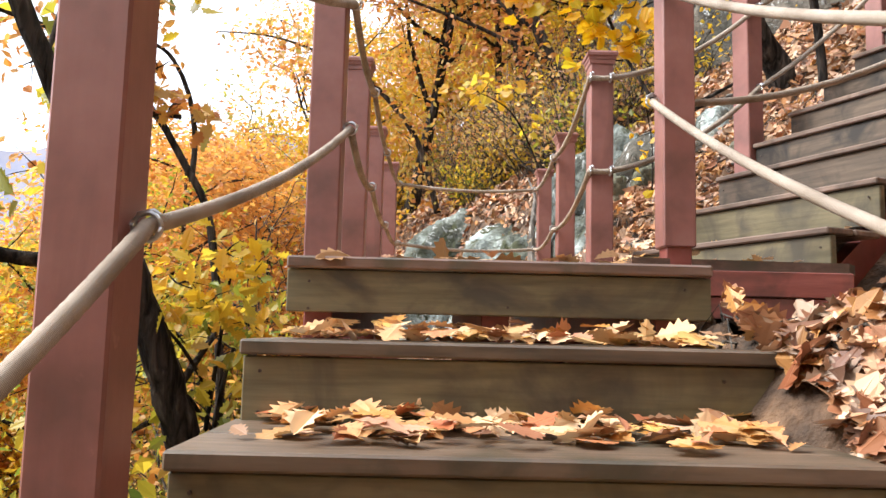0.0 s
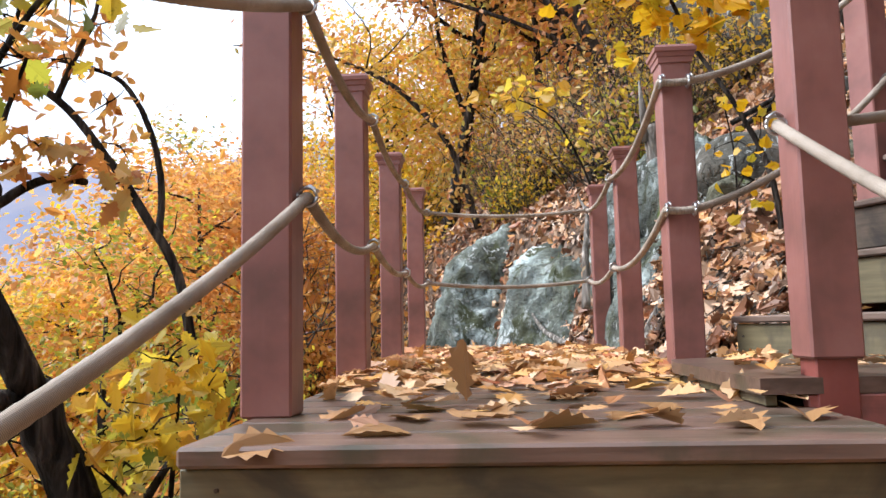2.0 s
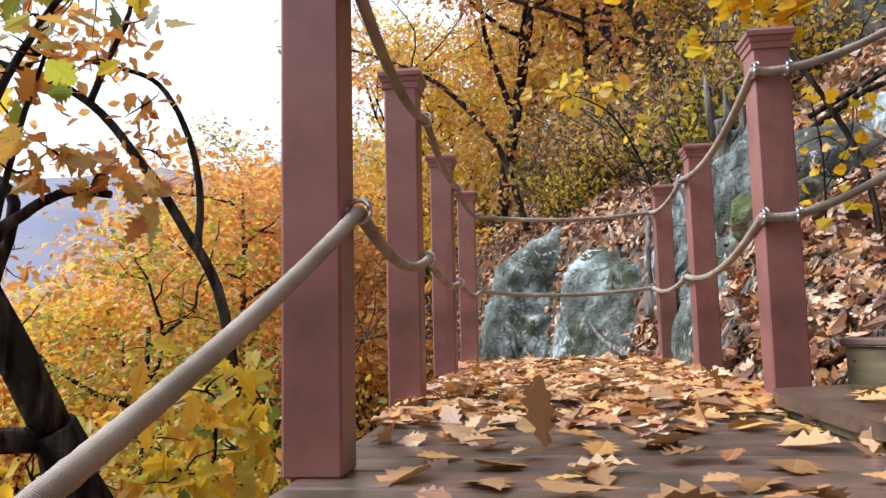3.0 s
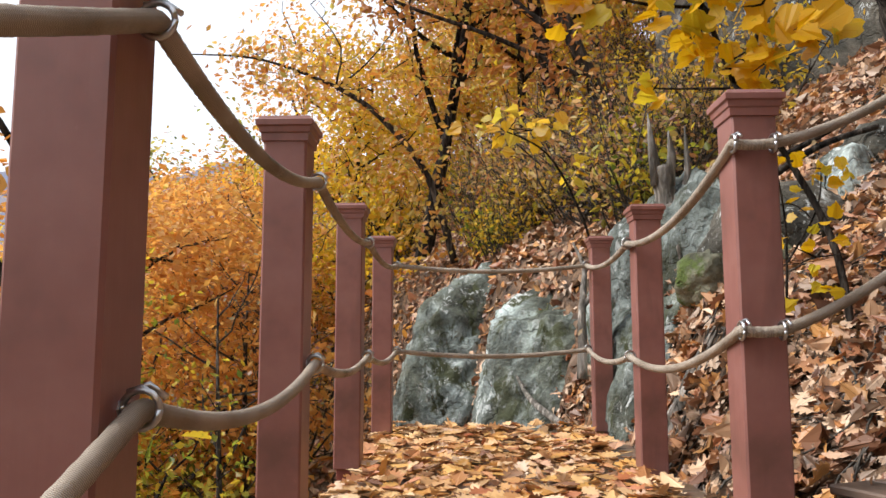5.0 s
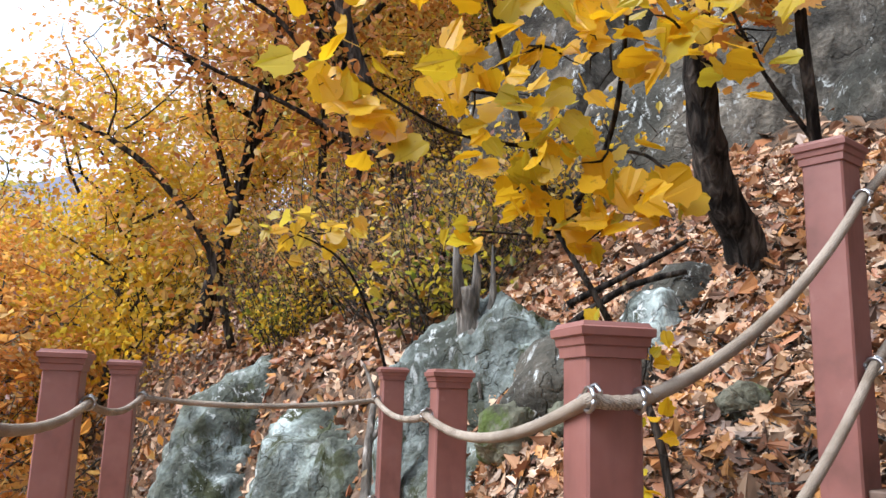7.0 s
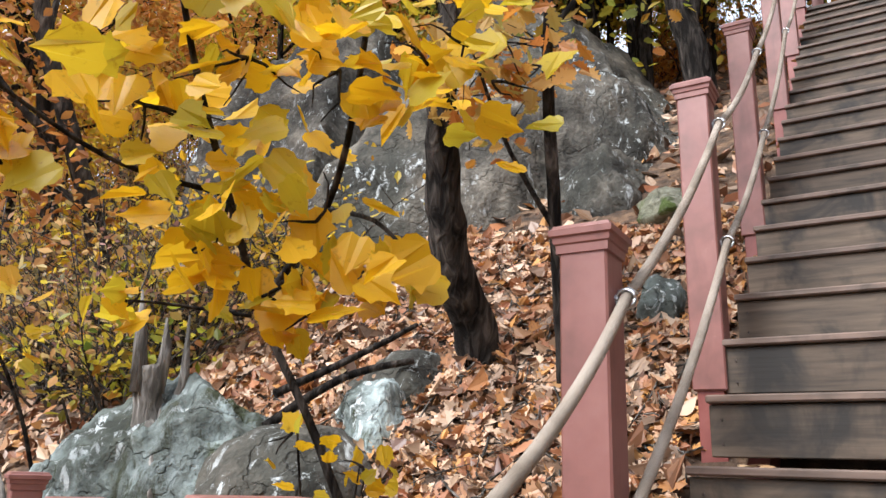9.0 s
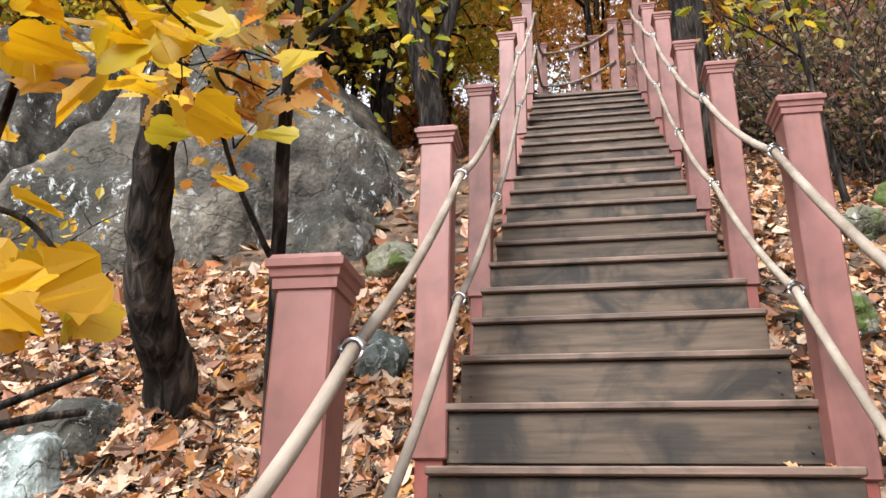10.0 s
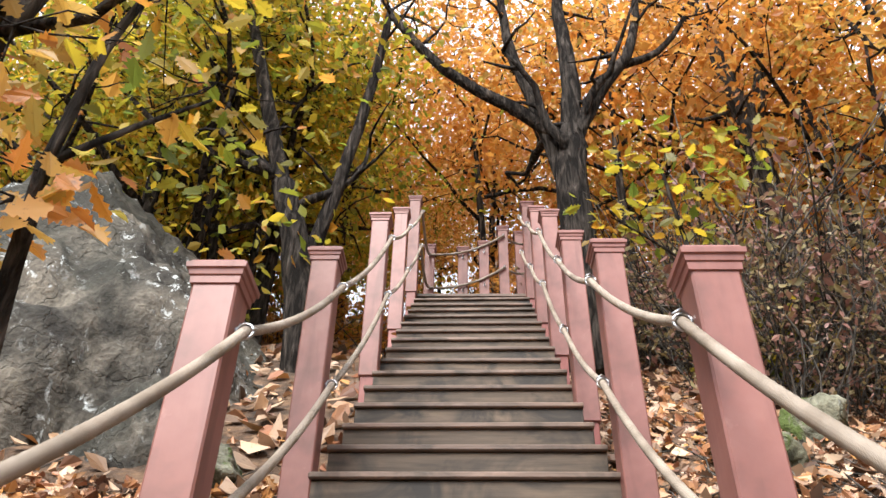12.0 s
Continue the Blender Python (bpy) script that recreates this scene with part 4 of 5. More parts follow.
for s, x, y, k, w in ((SHRUBS[0], 5.2, 7.4, 1.0, 0), (SHRUBS[1], 4.9, 9.2, 1.0, 0), (SHRUBS[2], 8.0, 0.5, 1.2, 0), (SHRUBS[3], 5.6, 10.5, 1.0, 0), (SHRUBS[4], 5.4, 8.4, 1.0, 0)):
    stand(s, x, y, k, w)
for _ in range(20):
    again(SHRUBS[wood.choice((1, 3, 1, 3))], wood.uniform(12.0, 15.5), wood.uniform(-0.5, 6.5), wood.uniform(1.0, 1.8), wood.uniform(0, 360))
for _ in range(16):
    again(SHRUBS[2], wood.uniform(7.8, 10.4), wood.uniform(-1.6, 0.9), wood.uniform(1.2, 2.1), wood.uniform(0, 360))
for _ in range(44):
    q = on_deck(wood.uniform(-15, -3), wood.uniform(-2, 22))
    again(SHRUBS[wood.choice((1, 3, 0, 3))], q.x, q.y, wood.uniform(1.4, 2.6), wood.uniform(0, 360))
for _ in range(26):
    q = on_deck(wood.uniform(-4.5, -0.6), wood.uniform(6, 15))
    again(SHRUBS[wood.choice((1, 3, 4, 3))], q.x, q.y, wood.uniform(1.2, 2.0), wood.uniform(0, 360))
# six more unseen oaks that hold back skylight from the south
for x, y, k, w in ((-0.6, -2.6, 0.9, 30), (1.6, -2.6, 0.95, 150), (3.0, -1.6, 0.8, 250), (-2.6, -0.6, 0.9, 70), (-4.2, -2.4, 1.1, 10), (0.4, -5.0, 1.2, 190)):
    again(ORANGE, x, y, k, w)
for _ in range(8):
    again(wood.choice((SLIM[0], SLIM[2], SLIM[1])), wood.uniform(12.6, 16), wood.uniform(0, 6), wood.uniform(0.35, 0.55), wood.uniform(0, 360))
for _ in range(48):
    again(SHRUBS[wood.choice((0, 0, 2, 4, 1))], wood.uniform(4.7, 6.4), wood.uniform(6.6, 9.6), wood.uniform(0.6, 1.1), wood.uniform(0, 360))
for _ in range(190):
    zone = wood.random()
    if zone < 0.42:
        x, y, pick = wood.uniform(4.9, 10.5), wood.uniform(6.4, 16), wood.choice((0, 0, 1, 2, 4))
        if 6.0 < x < 9.6 and y < 10:
            x = wood.uniform(4.9, 6.0)
    elif zone < 0.75:
        x, y, pick = wood.uniform(7.8, 13), wood.uniform(-5, 1.2), wood.choice((2, 2, 0, 1))
    else:
        p = on_deck(wood.uniform(-5, -0.9), wood.uniform(-1.5, 9))
        x, y, pick = p.x, p.y, wood.choice((1, 1, 3, 0))
    again(SHRUBS[pick], x, y, wood.uniform(0.6, 1.3), wood.uniform(0, 360))


def shaped_tree(name, label, bark, strokes, leaf_mat, leaf_sets, shape, seed, curl=0.3, category="tree", sides=9):
    """A tree from limbs given by their bends, with leaves hung in clumps. strokes: (start radius, end radius, bends). leaf_sets: (place, count, scatter, size)."""
    rng = np.random.default_rng(seed)
    tr = thing(name, label, category)
    bm = bmesh.new()
    for r0, r1, bends in strokes:
        pts = []
        b = [Vector(p) for p in bends]
        for i in range(len(b) - 1):
            p0, p1, p2, p3 = b[max(i - 1, 0)], b[i], b[i + 1], b[min(i + 2, len(b) - 1)]
            for k in range(5):
                t = k / 5
                pts.append(0.5 * ((2 * p1) + (p2 - p0) * t + (2 * p0 - 5 * p1 + 4 * p2 - p3) * t * t + (3 * p1 - p0 - 3 * p2 + p3) * t ** 3))
        pts.append(b[-1])
        m = len(pts) - 1
        pts = [p + Vector((rng.normal(0, 0.06 * r0), rng.normal(0, 0.06 * r0), 0)) for p in pts]
        tube(bm, pts, [r0 + (r1 - r0) * i / m for i in range(m + 1)], sides)
        if r1 >= 0.02 and b[-1].z > 3.3:
            for q in (pts[5 * m // 6], pts[-1], pts[-1]):
                if q.z < 3.4:
                    continue
                sub = limb(bm, rng, q, (rng.normal(), rng.normal(), 0.9), rng.uniform(0.9, 1.7), r1 * 0.5, 0.05, 0.25, 5, 6)
                for q2 in sub[2:]:
                    limb(bm, rng, q2, (rng.normal(), rng.normal(), 0.6), rng.uniform(0.35, 0.8), r1 * 0.2, 0.03, 0.3, 4, 4)
    pl, sz = [], []
    for place, count, scatter, size in leaf_sets:
        c = np.array(place) + rng.normal(size=(count, 3)) * np.array(scatter)
        for _ in range(min(5, 1 + count // 7)):
            reach = float(np.mean(scatter)) * 1.6
            limb(bm, rng, place, (rng.normal(), rng.normal(), rng.normal() * 0.6), reach, 0.0045, 0.0, 0.3, 4, 4)
        pl.append(c)
        sz.append(size * rng.uniform(0.7, 1.2, count))
    part("trunk", bm, bark, tr)
    pl, sz = np.concatenate(pl), np.concatenate(sz)
    nrm = rng.normal(size=pl.shape) * 0.55 + np.array((-0.45, -0.35, 0.45))
    ob = new("foliage", leaf_mesh("foliage", shape, pl, nrm, sz, leaf_mat, rng, curl))
    ob.parent = tr
    return tr


# yellow sapling beside the deck
F = (3.47, 4.38, 1.62)
YL_SETS = [((2.55, 4.42, 1.98), 19, (0.08, 0.06, 0.06), 0.115), ((2.68, 4.34, 1.76), 12, (0.06, 0.05, 0.04), 0.12), ((2.85, 4.15, 1.92), 29, (0.12, 0.1, 0.08), 0.11), ((2.98, 4.0, 2.06), 29, (0.12, 0.1, 0.07), 0.11),
           ((3.12, 3.85, 2.06), 29, (0.12, 0.1, 0.08), 0.11), ((3.25, 3.7, 2.1), 14, (0.08, 0.08, 0.06), 0.11), ((3.02, 4.05, 1.74), 17, (0.1, 0.09, 0.05), 0.115), ((3.16, 3.92, 1.72), 17, (0.09, 0.08, 0.05), 0.11),
           ((2.98, 4.12, 1.62), 10, (0.05, 0.05, 0.04), 0.11), ((3.12, 4.02, 1.55), 16, (0.09, 0.08, 0.035), 0.115), ((3.24, 3.84, 1.62), 16, (0.08, 0.07, 0.04), 0.11), ((3.3, 3.74, 1.62), 7, (0.04, 0.04, 0.03), 0.12),
           ((3.2, 3.94, 1.53), 13, (0.08, 0.07, 0.03), 0.115), ((3.1, 4.45, 1.56), 9, (0.06, 0.05, 0.03), 0.10), ((2.7, 4.0, 2.3), 32, (0.16, 0.14, 0.08), 0.11), ((3.0, 3.75, 2.35), 35, (0.18, 0.16, 0.08), 0.11), ((2.4, 4.3, 2.3), 20, (0.12, 0.12, 0.08), 0.11),
           ((3.42, 3.62, 2.12), 10, (0.08, 0.08, 0.08), 0.11), ((3.5, 3.75, 2.3), 22, (0.14, 0.14, 0.1), 0.11)]
shaped_tree("sapling", "young tree with large bright yellow leaves leaning over the deck rail", M_BARK,
            [(0.016, 0.011, ((3.60, 3.98, 0.35), (3.61, 4.04, 0.85), (3.57, 4.2, 1.25), F)), (0.012, 0.006, (F, (3.2, 4.25, 1.85), (2.95, 4.15, 2.1), (2.75, 4.1, 2.5))), (0.012, 0.006, (F, (3.4, 4.1, 1.85), (3.25, 3.9, 2.1), (3.1, 3.75, 2.5))),
             (0.008, 0.004, ((3.2, 4.25, 1.85), (2.9, 4.32, 1.85), (2.6, 4.42, 1.98))), (0.007, 0.004, ((3.4, 4.1, 1.85), (3.28, 3.85, 1.75), (3.3, 3.74, 1.64))), (0.007, 0.004, ((3.44, 4.3, 1.65), (3.25, 4.08, 1.62), (3.15, 3.95, 1.56))),
             (0.006, 0.003, ((3.47, 4.4, 1.6), (3.25, 4.5, 1.6), (3.08, 4.46, 1.57)))],
            L_YELLOW, [(p, max(4, int(c * (0.82 if p[2] < 1.8 else 0.95))), tuple(1.08 * q for q in w), 0.87 * z) for p, c, w, z in YL_SETS], BROAD, 21, 0.2)
shaped_tree("seedling", "thin seedling with a few small yellow leaves on the bank", M_BARK, [(0.006, 0.003, ((3.62, 4.3, 0.7), (3.58, 4.25, 1.0), (3.5, 4.22, 1.28))), (0.005, 0.002, ((3.6, 4.27, 0.85), (3.64, 4.15, 1.05), (3.62, 4.1, 1.2)))], L_YELLOW,
            [((3.48, 4.22, 1.28), 7, (0.06, 0.05, 0.04), 0.06), ((3.62, 4.09, 1.2), 8, (0.06, 0.06, 0.04), 0.055), ((3.55, 4.2, 1.08), 8, (0.08, 0.08, 0.07), 0.05), ((3.5, 4.05, 0.85), 16, (0.08, 0.08, 0.12), 0.06)], BROAD, 22)
shaped_tree("branch_shrub", "low shrub spray of orange-yellow leaves over the boulders", M_BARK, [(0.012, 0.004, ((4.3, 6.5, 0.9), (4.05, 6.4, 1.4), (3.7, 6.25, 1.75), (3.3, 6.15, 1.85)))], L_GOLD,
            [((3.35, 6.12, 1.85), 16, (0.14, 0.1, 0.05), 0.1), ((3.55, 6.2, 1.88), 14, (0.12, 0.1, 0.05), 0.1), ((3.9, 6.3, 1.62), 5, (0.1, 0.1, 0.06), 0.09)], BROAD, 23, category="shrub")
# dark leaning tree with red and orange leaves in front of the cliff
shaped_tree("tree", "dark leaning tree trunk with orange and red lobed leaves", M_BARK,
            [(0.125, 0.055, ((5.28, 4.6, 1.35), (5.15, 4.58, 1.8), (4.92, 4.58, 2.1), (4.72, 4.55, 2.45), (4.6, 4.48, 2.95), (4.62, 4.4, 3.6))), (0.06, 0.03, ((4.62, 4.4, 3.5), (4.75, 4.4, 4.2), (4.95, 4.5, 5.2), (5.0, 4.6, 6.3))),
             (0.04, 0.02, ((4.61, 4.42, 3.3), (4.4, 4.3, 3.8), (4.1, 4.2, 4.5))), (0.016, 0.006, ((4.62, 4.44, 2.9), (4.4, 4.3, 2.85), (4.15, 4.15, 2.75)))],
            L_RUSTGOLD, [((4.55, 4.33, 2.78), 16, (0.1, 0.09, 0.07), 0.1), ((4.55, 4.15, 2.82), 20, (0.1, 0.09, 0.07), 0.1), ((4.55, 3.99, 2.83), 14, (0.1, 0.09, 0.07), 0.1), ((4.55, 4.14, 2.58), 8, (0.1, 0.09, 0.07), 0.1), ((4.55, 4.37, 2.64), 10, (0.1, 0.09, 0.07), 0.1), ((4.2, 4.2, 2.72), 26, (0.14, 0.12, 0.12), 0.12), ((4.35, 4.05, 2.85), 26, (0.15, 0.12, 0.1), 0.12), ((4.55, 4.0, 2.95), 20, (0.14, 0.12, 0.12), 0.12), ((4.1, 4.3, 3.1), 40, (0.25, 0.2, 0.15), 0.12),
                         ((4.5, 4.2, 3.5), 70, (0.35, 0.3, 0.25), 0.12), ((4.2, 4.2, 4.4), 110, (0.45, 0.4, 0.3), 0.12), ((4.9, 4.5, 5.2), 160, (0.6, 0.5, 0.4), 0.12)], LOBED, 24)
shaped_tree("young_tree", "thin dark forked young tree with sparse green-gold leaves beside the stairs", M_BARK,
            [(0.034, 0.024, ((4.95, 4.05, 1.4), (4.9, 4.06, 2.0), (4.72, 4.02, 2.6), (4.6, 3.98, 3.0))), (0.02, 0.01, ((4.6, 3.98, 3.0), (4.6, 3.95, 3.5), (4.7, 3.9, 4.2), (4.75, 3.9, 5.0))), (0.015, 0.006, ((4.6, 3.98, 3.0), (4.75, 3.85, 3.3), (5.0, 3.75, 3.7))),
             (0.014, 0.006, ((4.85, 4.05, 2.2), (4.6, 4.15, 2.5), (4.4, 4.2, 2.8)))],
            L_GREEN, [((4.72, 3.9, 4.0), 60, (0.3, 0.3, 0.25), 0.1), ((4.6, 4.0, 3.3), 22, (0.2, 0.16, 0.14), 0.1), ((5.0, 3.75, 3.8), 40, (0.25, 0.2, 0.2), 0.1), ((4.75, 3.9, 4.8), 90, (0.5, 0.4, 0.3), 0.1)], LOBED, 25)
# big forked trees by the upper stairs
shaped_tree("oak_tree", "large dark-barked tree forking into spreading limbs beside the upper stairs", M_BARK,
            [(0.185, 0.135, ((8.5, 1.78, 4.3), (8.42, 1.80, 5.3), (8.4, 1.80, 6.2), (8.4, 1.76, 7.0))), (0.115, 0.055, ((8.4, 1.76, 6.85), (8.42, 1.70, 7.8), (8.46, 1.72, 8.6), (8.6, 1.7, 9.8))), (0.09, 0.04, ((8.4, 1.74, 6.85), (8.4, 1.42, 7.55), (8.42, 1.02, 8.25), (8.55, 0.8, 9.3))),
             (0.085, 0.04, ((8.4, 1.80, 6.8), (8.38, 2.2, 7.2), (8.35, 3.0, 7.85), (8.3, 3.6, 8.7))), (0.09, 0.04, ((8.42, 1.85, 6.3), (8.45, 2.05, 7.3), (8.45, 2.3, 8.3), (8.5, 2.4, 9.5))), (0.05, 0.025, ((8.42, 1.2, 7.95), (8.5, 0.7, 8.3), (8.5, 0.3, 8.9)))],
            L_ORANGE, [((8.7, 1.8, 10.0), 260, (1.0, 1.0, 0.6), 0.12), ((8.8, 0.5, 9.6), 240, (0.9, 0.9, 0.5), 0.12), ((8.3, 3.7, 9.2), 260, (0.9, 0.8, 0.5), 0.12), ((8.8, 2.4, 9.8), 240, (0.9, 0.9, 0.5), 0.12), ((8.5, 0.0, 9.2), 220, (0.7, 0.7, 0.4), 0.12), ((9.0, -1.2, 9.2), 260, (1.0, 0.8, 0.6), 0.12)], SIMPLE, 26, sides=12)
shaped_tree("oak_tree", "dark crooked oak with olive and gold leaves beside the cliff", M_BARK,
            [(0.15, 0.11, ((8.5, 4.1, 3.9), (8.4, 4.13, 4.64), (8.4, 4.3, 5.62), (8.4, 4.5, 6.3))), (0.10, 0.05, ((8.4, 4.5, 6.25), (8.4, 4.62, 6.72), (8.4, 5.08, 8.35), (8.4, 5.3, 9.1))), (0.075, 0.04, ((8.42, 4.2, 5.2), (8.5, 3.96, 6.59), (8.5, 3.75, 7.99), (8.5, 3.66, 9.07))), (0.05, 0.025, ((8.4, 4.55, 6.4), (8.4, 5.2, 6.7), (8.4, 5.8, 7.04), (8.4, 6.28, 7.54)))],
            L_GREEN, [((8.4, 5.2, 8.6), 260, (0.8, 0.8, 0.5), 0.13), ((8.3, 3.9, 8.0), 160, (0.5, 0.5, 0.4), 0.13), ((8.3, 5.9, 7.4), 220, (0.7, 0.6, 0.4), 0.13), ((8.2, 4.9, 6.4), 120, (0.5, 0.5, 0.3), 0.13), ((8.3, 4.5, 5.6), 90, (0.4, 0.4, 0.3), 0.13)], SIMPLE, 45, sides=11)
shaped_tree("oak_tree", "dark forked oak standing in the brush above the slope", M_BARK,
            [(0.2, 0.15, ((10.1, -0.75, 4.9), (10.05, -0.75, 6.3), (10.0, -0.78, 7.6), (10.0, -0.8, 8.7))), (0.14, 0.07, ((10.0, -0.8, 8.6), (10.0, -0.7, 9.4), (10.0, -0.65, 10.4), (10.1, -0.6, 11.5))), (0.13, 0.06, ((10.0, -0.8, 8.6), (10.0, -1.05, 9.2), (10.05, -1.25, 10.0), (10.1, -1.5, 11.2)))],
            L_ORANGE, [((10.1, -0.6, 11.4), 300, (1.0, 1.0, 0.6), 0.12), ((10.0, -1.6, 10.8), 300, (1.0, 1.0, 0.6), 0.12), ((9.8, -0.2, 9.4), 160, (0.8, 0.8, 0.5), 0.12)], SIMPLE, 36, sides=10)
shaped_tree("young_tree", "young tree with yellow-green leaves beside the stair posts", M_BARK, [(0.03, 0.012, ((7.6, 1.0, 3.4), (7.55, 1.1, 4.2), (7.5, 1.2, 5.0), (7.4, 1.3, 5.6))), (0.012, 0.005, ((7.52, 1.15, 4.7), (7.4, 1.5, 4.9), (7.3, 1.75, 5.0)))],
            L_GREEN, [((7.4, 1.25, 5.5), 60, (0.3, 0.3, 0.16), 0.12), ((7.35, 1.6, 5.05), 40, (0.2, 0.25, 0.1), 0.12), ((7.6, 0.8, 5.6), 60, (0.3, 0.35, 0.2), 0.12), ((7.5, 1.1, 5.0), 30, (0.25, 0.25, 0.15), 0.12)], LOBED, 27)
# dark tree just outside the left rail
shaped_tree("oak_tree", "dark forked oak leaning out over the valley beside the rail", M_BARK,
            [(0.085, 0.06, ((0.95, 3.95, -1.3), (0.78, 3.85, -0.75), (0.64, 3.76, -0.35), (0.5, 3.7, 0.03))), (0.05, 0.03, ((0.5, 3.7, 0.03), (0.36, 3.62, 0.35), (0.16, 3.55, 0.75), (-0.15, 3.5, 1.4), (-0.5, 3.5, 2.1))), (0.035, 0.02, ((0.5, 3.7, 0.0), (0.3, 3.6, 0.02), (0.0, 3.5, 0.05), (-0.5, 3.3, 0.3))),
             (0.018, 0.008, ((0.36, 3.62, 0.35), (0.4, 3.7, 0.6), (0.3, 3.75, 0.75), (0.42, 3.8, 1.1), (0.6, 3.9, 1.45))), (0.02, 0.008, ((0.7, 3.8, -0.5), (0.85, 4.0, -0.3), (1.0, 4.15, -0.1))), (0.012, 0.005, ((0.16, 3.55, 0.75), (0.2, 3.7, 1.1), (0.15, 3.8, 1.5)))],
            L_GREEN, [((0.3, 3.75, 0.95), 34, (0.16, 0.14, 0.12), 0.12), ((0.55, 3.85, 1.3), 26, (0.15, 0.12, 0.1), 0.12), ((0.0, 3.6, 1.4), 60, (0.25, 0.25, 0.2), 0.12), ((-0.4, 3.5, 2.0), 90, (0.4, 0.4, 0.25), 0.12), ((-0.3, 3.4, 0.25), 40, (0.3, 0.25, 0.14), 0.12), ((0.9, 4.05, -0.25), 40, (0.2, 0.18, 0.1), 0.11)], LOBED, 28)
shaped_tree("maple_shrub", "spray of golden and green lobed leaves just below the deck edge", M_BARK, [(0.02, 0.008, ((1.0, 4.3, -1.2), (0.95, 4.25, -0.7), (1.0, 4.15, -0.3))), (0.012, 0.004, ((0.95, 4.25, -0.7), (0.7, 4.0, -0.4), (0.5, 3.9, -0.25)))],
            L_GREEN, [((0.98, 4.15, -0.12), 30, (0.16, 0.16, 0.1), 0.10), ((0.75, 4.1, -0.25), 34, (0.22, 0.2, 0.12), 0.10), ((0.5, 3.9, -0.4), 32, (0.22, 0.2, 0.14), 0.10), ((1.1, 4.6, 0.0), 28, (0.16, 0.2, 0.12), 0.11), ((0.6, 4.5, -0.5), 40, (0.3, 0.3, 0.2), 0.10), ((0.9, 3.7, -0.6), 26, (0.2, 0.2, 0.15), 0.1)], LOBED, 29, 0.35, category="shrub")
# oak limbs reaching over the valley
shaped_tree("oak_tree", "crooked oak with thin curved limbs and orange-red leaves above the valley", M_BARK,
            [(0.026, 0.014, ((1.15, 5.0, -1.8), (1.08, 4.9, -0.6), (0.97, 4.83, 0.33), (0.81, 4.85, 0.69), (0.64, 4.88, 0.96), (0.43, 4.93, 1.22), (0.17, 5.01, 1.36), (-0.3, 5.1, 1.5))), (0.018, 0.007, ((0.86, 4.9, 0.6), (0.87, 4.93, 0.85), (0.82, 4.91, 1.1), (0.7, 4.93, 1.32), (0.53, 4.99, 1.4), (0.4, 5.0, 1.42))),
             (0.016, 0.006, ((0.43, 4.93, 1.22), (0.5, 4.9, 1.4), (0.58, 4.86, 1.6), (0.6, 4.85, 1.8))), (0.014, 0.006, ((0.17, 5.01, 1.36), (0.25, 4.98, 1.55), (0.3, 4.95, 1.85)))],
            L_ORANGE, [((0.3, 4.96, 1.42), 60, (0.13, 0.12, 0.09), 0.075), ((0.46, 4.9, 1.40), 46, (0.1, 0.1, 0.07), 0.075), ((0.58, 4.85, 1.55), 26, (0.06, 0.06, 0.11), 0.075), ((0.64, 4.85, 1.2), 24, (0.06, 0.06, 0.1), 0.075), ((0.2, 4.98, 1.6), 60, (0.14, 0.14, 0.1), 0.075), ((0.67, 4.87, 1.02), 18, (0.08, 0.06, 0.06), 0.07),
                       ((0.5, 4.93, 0.98), 22, (0.1, 0.08, 0.06), 0.07), ((0.3, 4.95, 1.85), 50, (0.16, 0.14, 0.1), 0.075), ((0.05, 5.0, 1.2), 50, (0.14, 0.12, 0.12), 0.075), ((-0.2, 5.1, 1.6), 80, (0.2, 0.2, 0.16), 0.08), ((0.1, 5.0, 0.6), 40, (0.16, 0.14, 0.1), 0.08)], SIMPLE, 30)
shaped_tree("oak_branch_tree", "thin oak with dull gold lobed leaves close to the rail", M_BARK,
            [(0.02, 0.01, ((0.3, 3.7, -1.0), (0.3, 3.65, 0.0), (0.36, 3.62, 0.45), (0.44, 3.61, 0.56), (0.54, 3.57, 0.61), (0.64, 3.53, 0.6))), (0.01, 0.005, ((0.36, 3.62, 0.45), (0.42, 3.6, 0.75), (0.48, 3.57, 0.95)))],
            L_RUSTGOLD, [((0.52, 3.57, 0.70), 9, (0.05, 0.04, 0.04), 0.095), ((0.61, 3.54, 0.65), 9, (0.05, 0.04, 0.04), 0.095), ((0.69, 3.52, 0.58), 9, (0.045, 0.04, 0.04), 0.095), ((0.72, 3.51, 0.53), 5, (0.03, 0.03, 0.03), 0.1), ((0.47, 3.57, 0.95), 12, (0.06, 0.05, 0.06), 0.095), ((0.42, 3.6, 0.66), 8, (0.05, 0.05, 0.05), 0.095)], LOBED, 37)
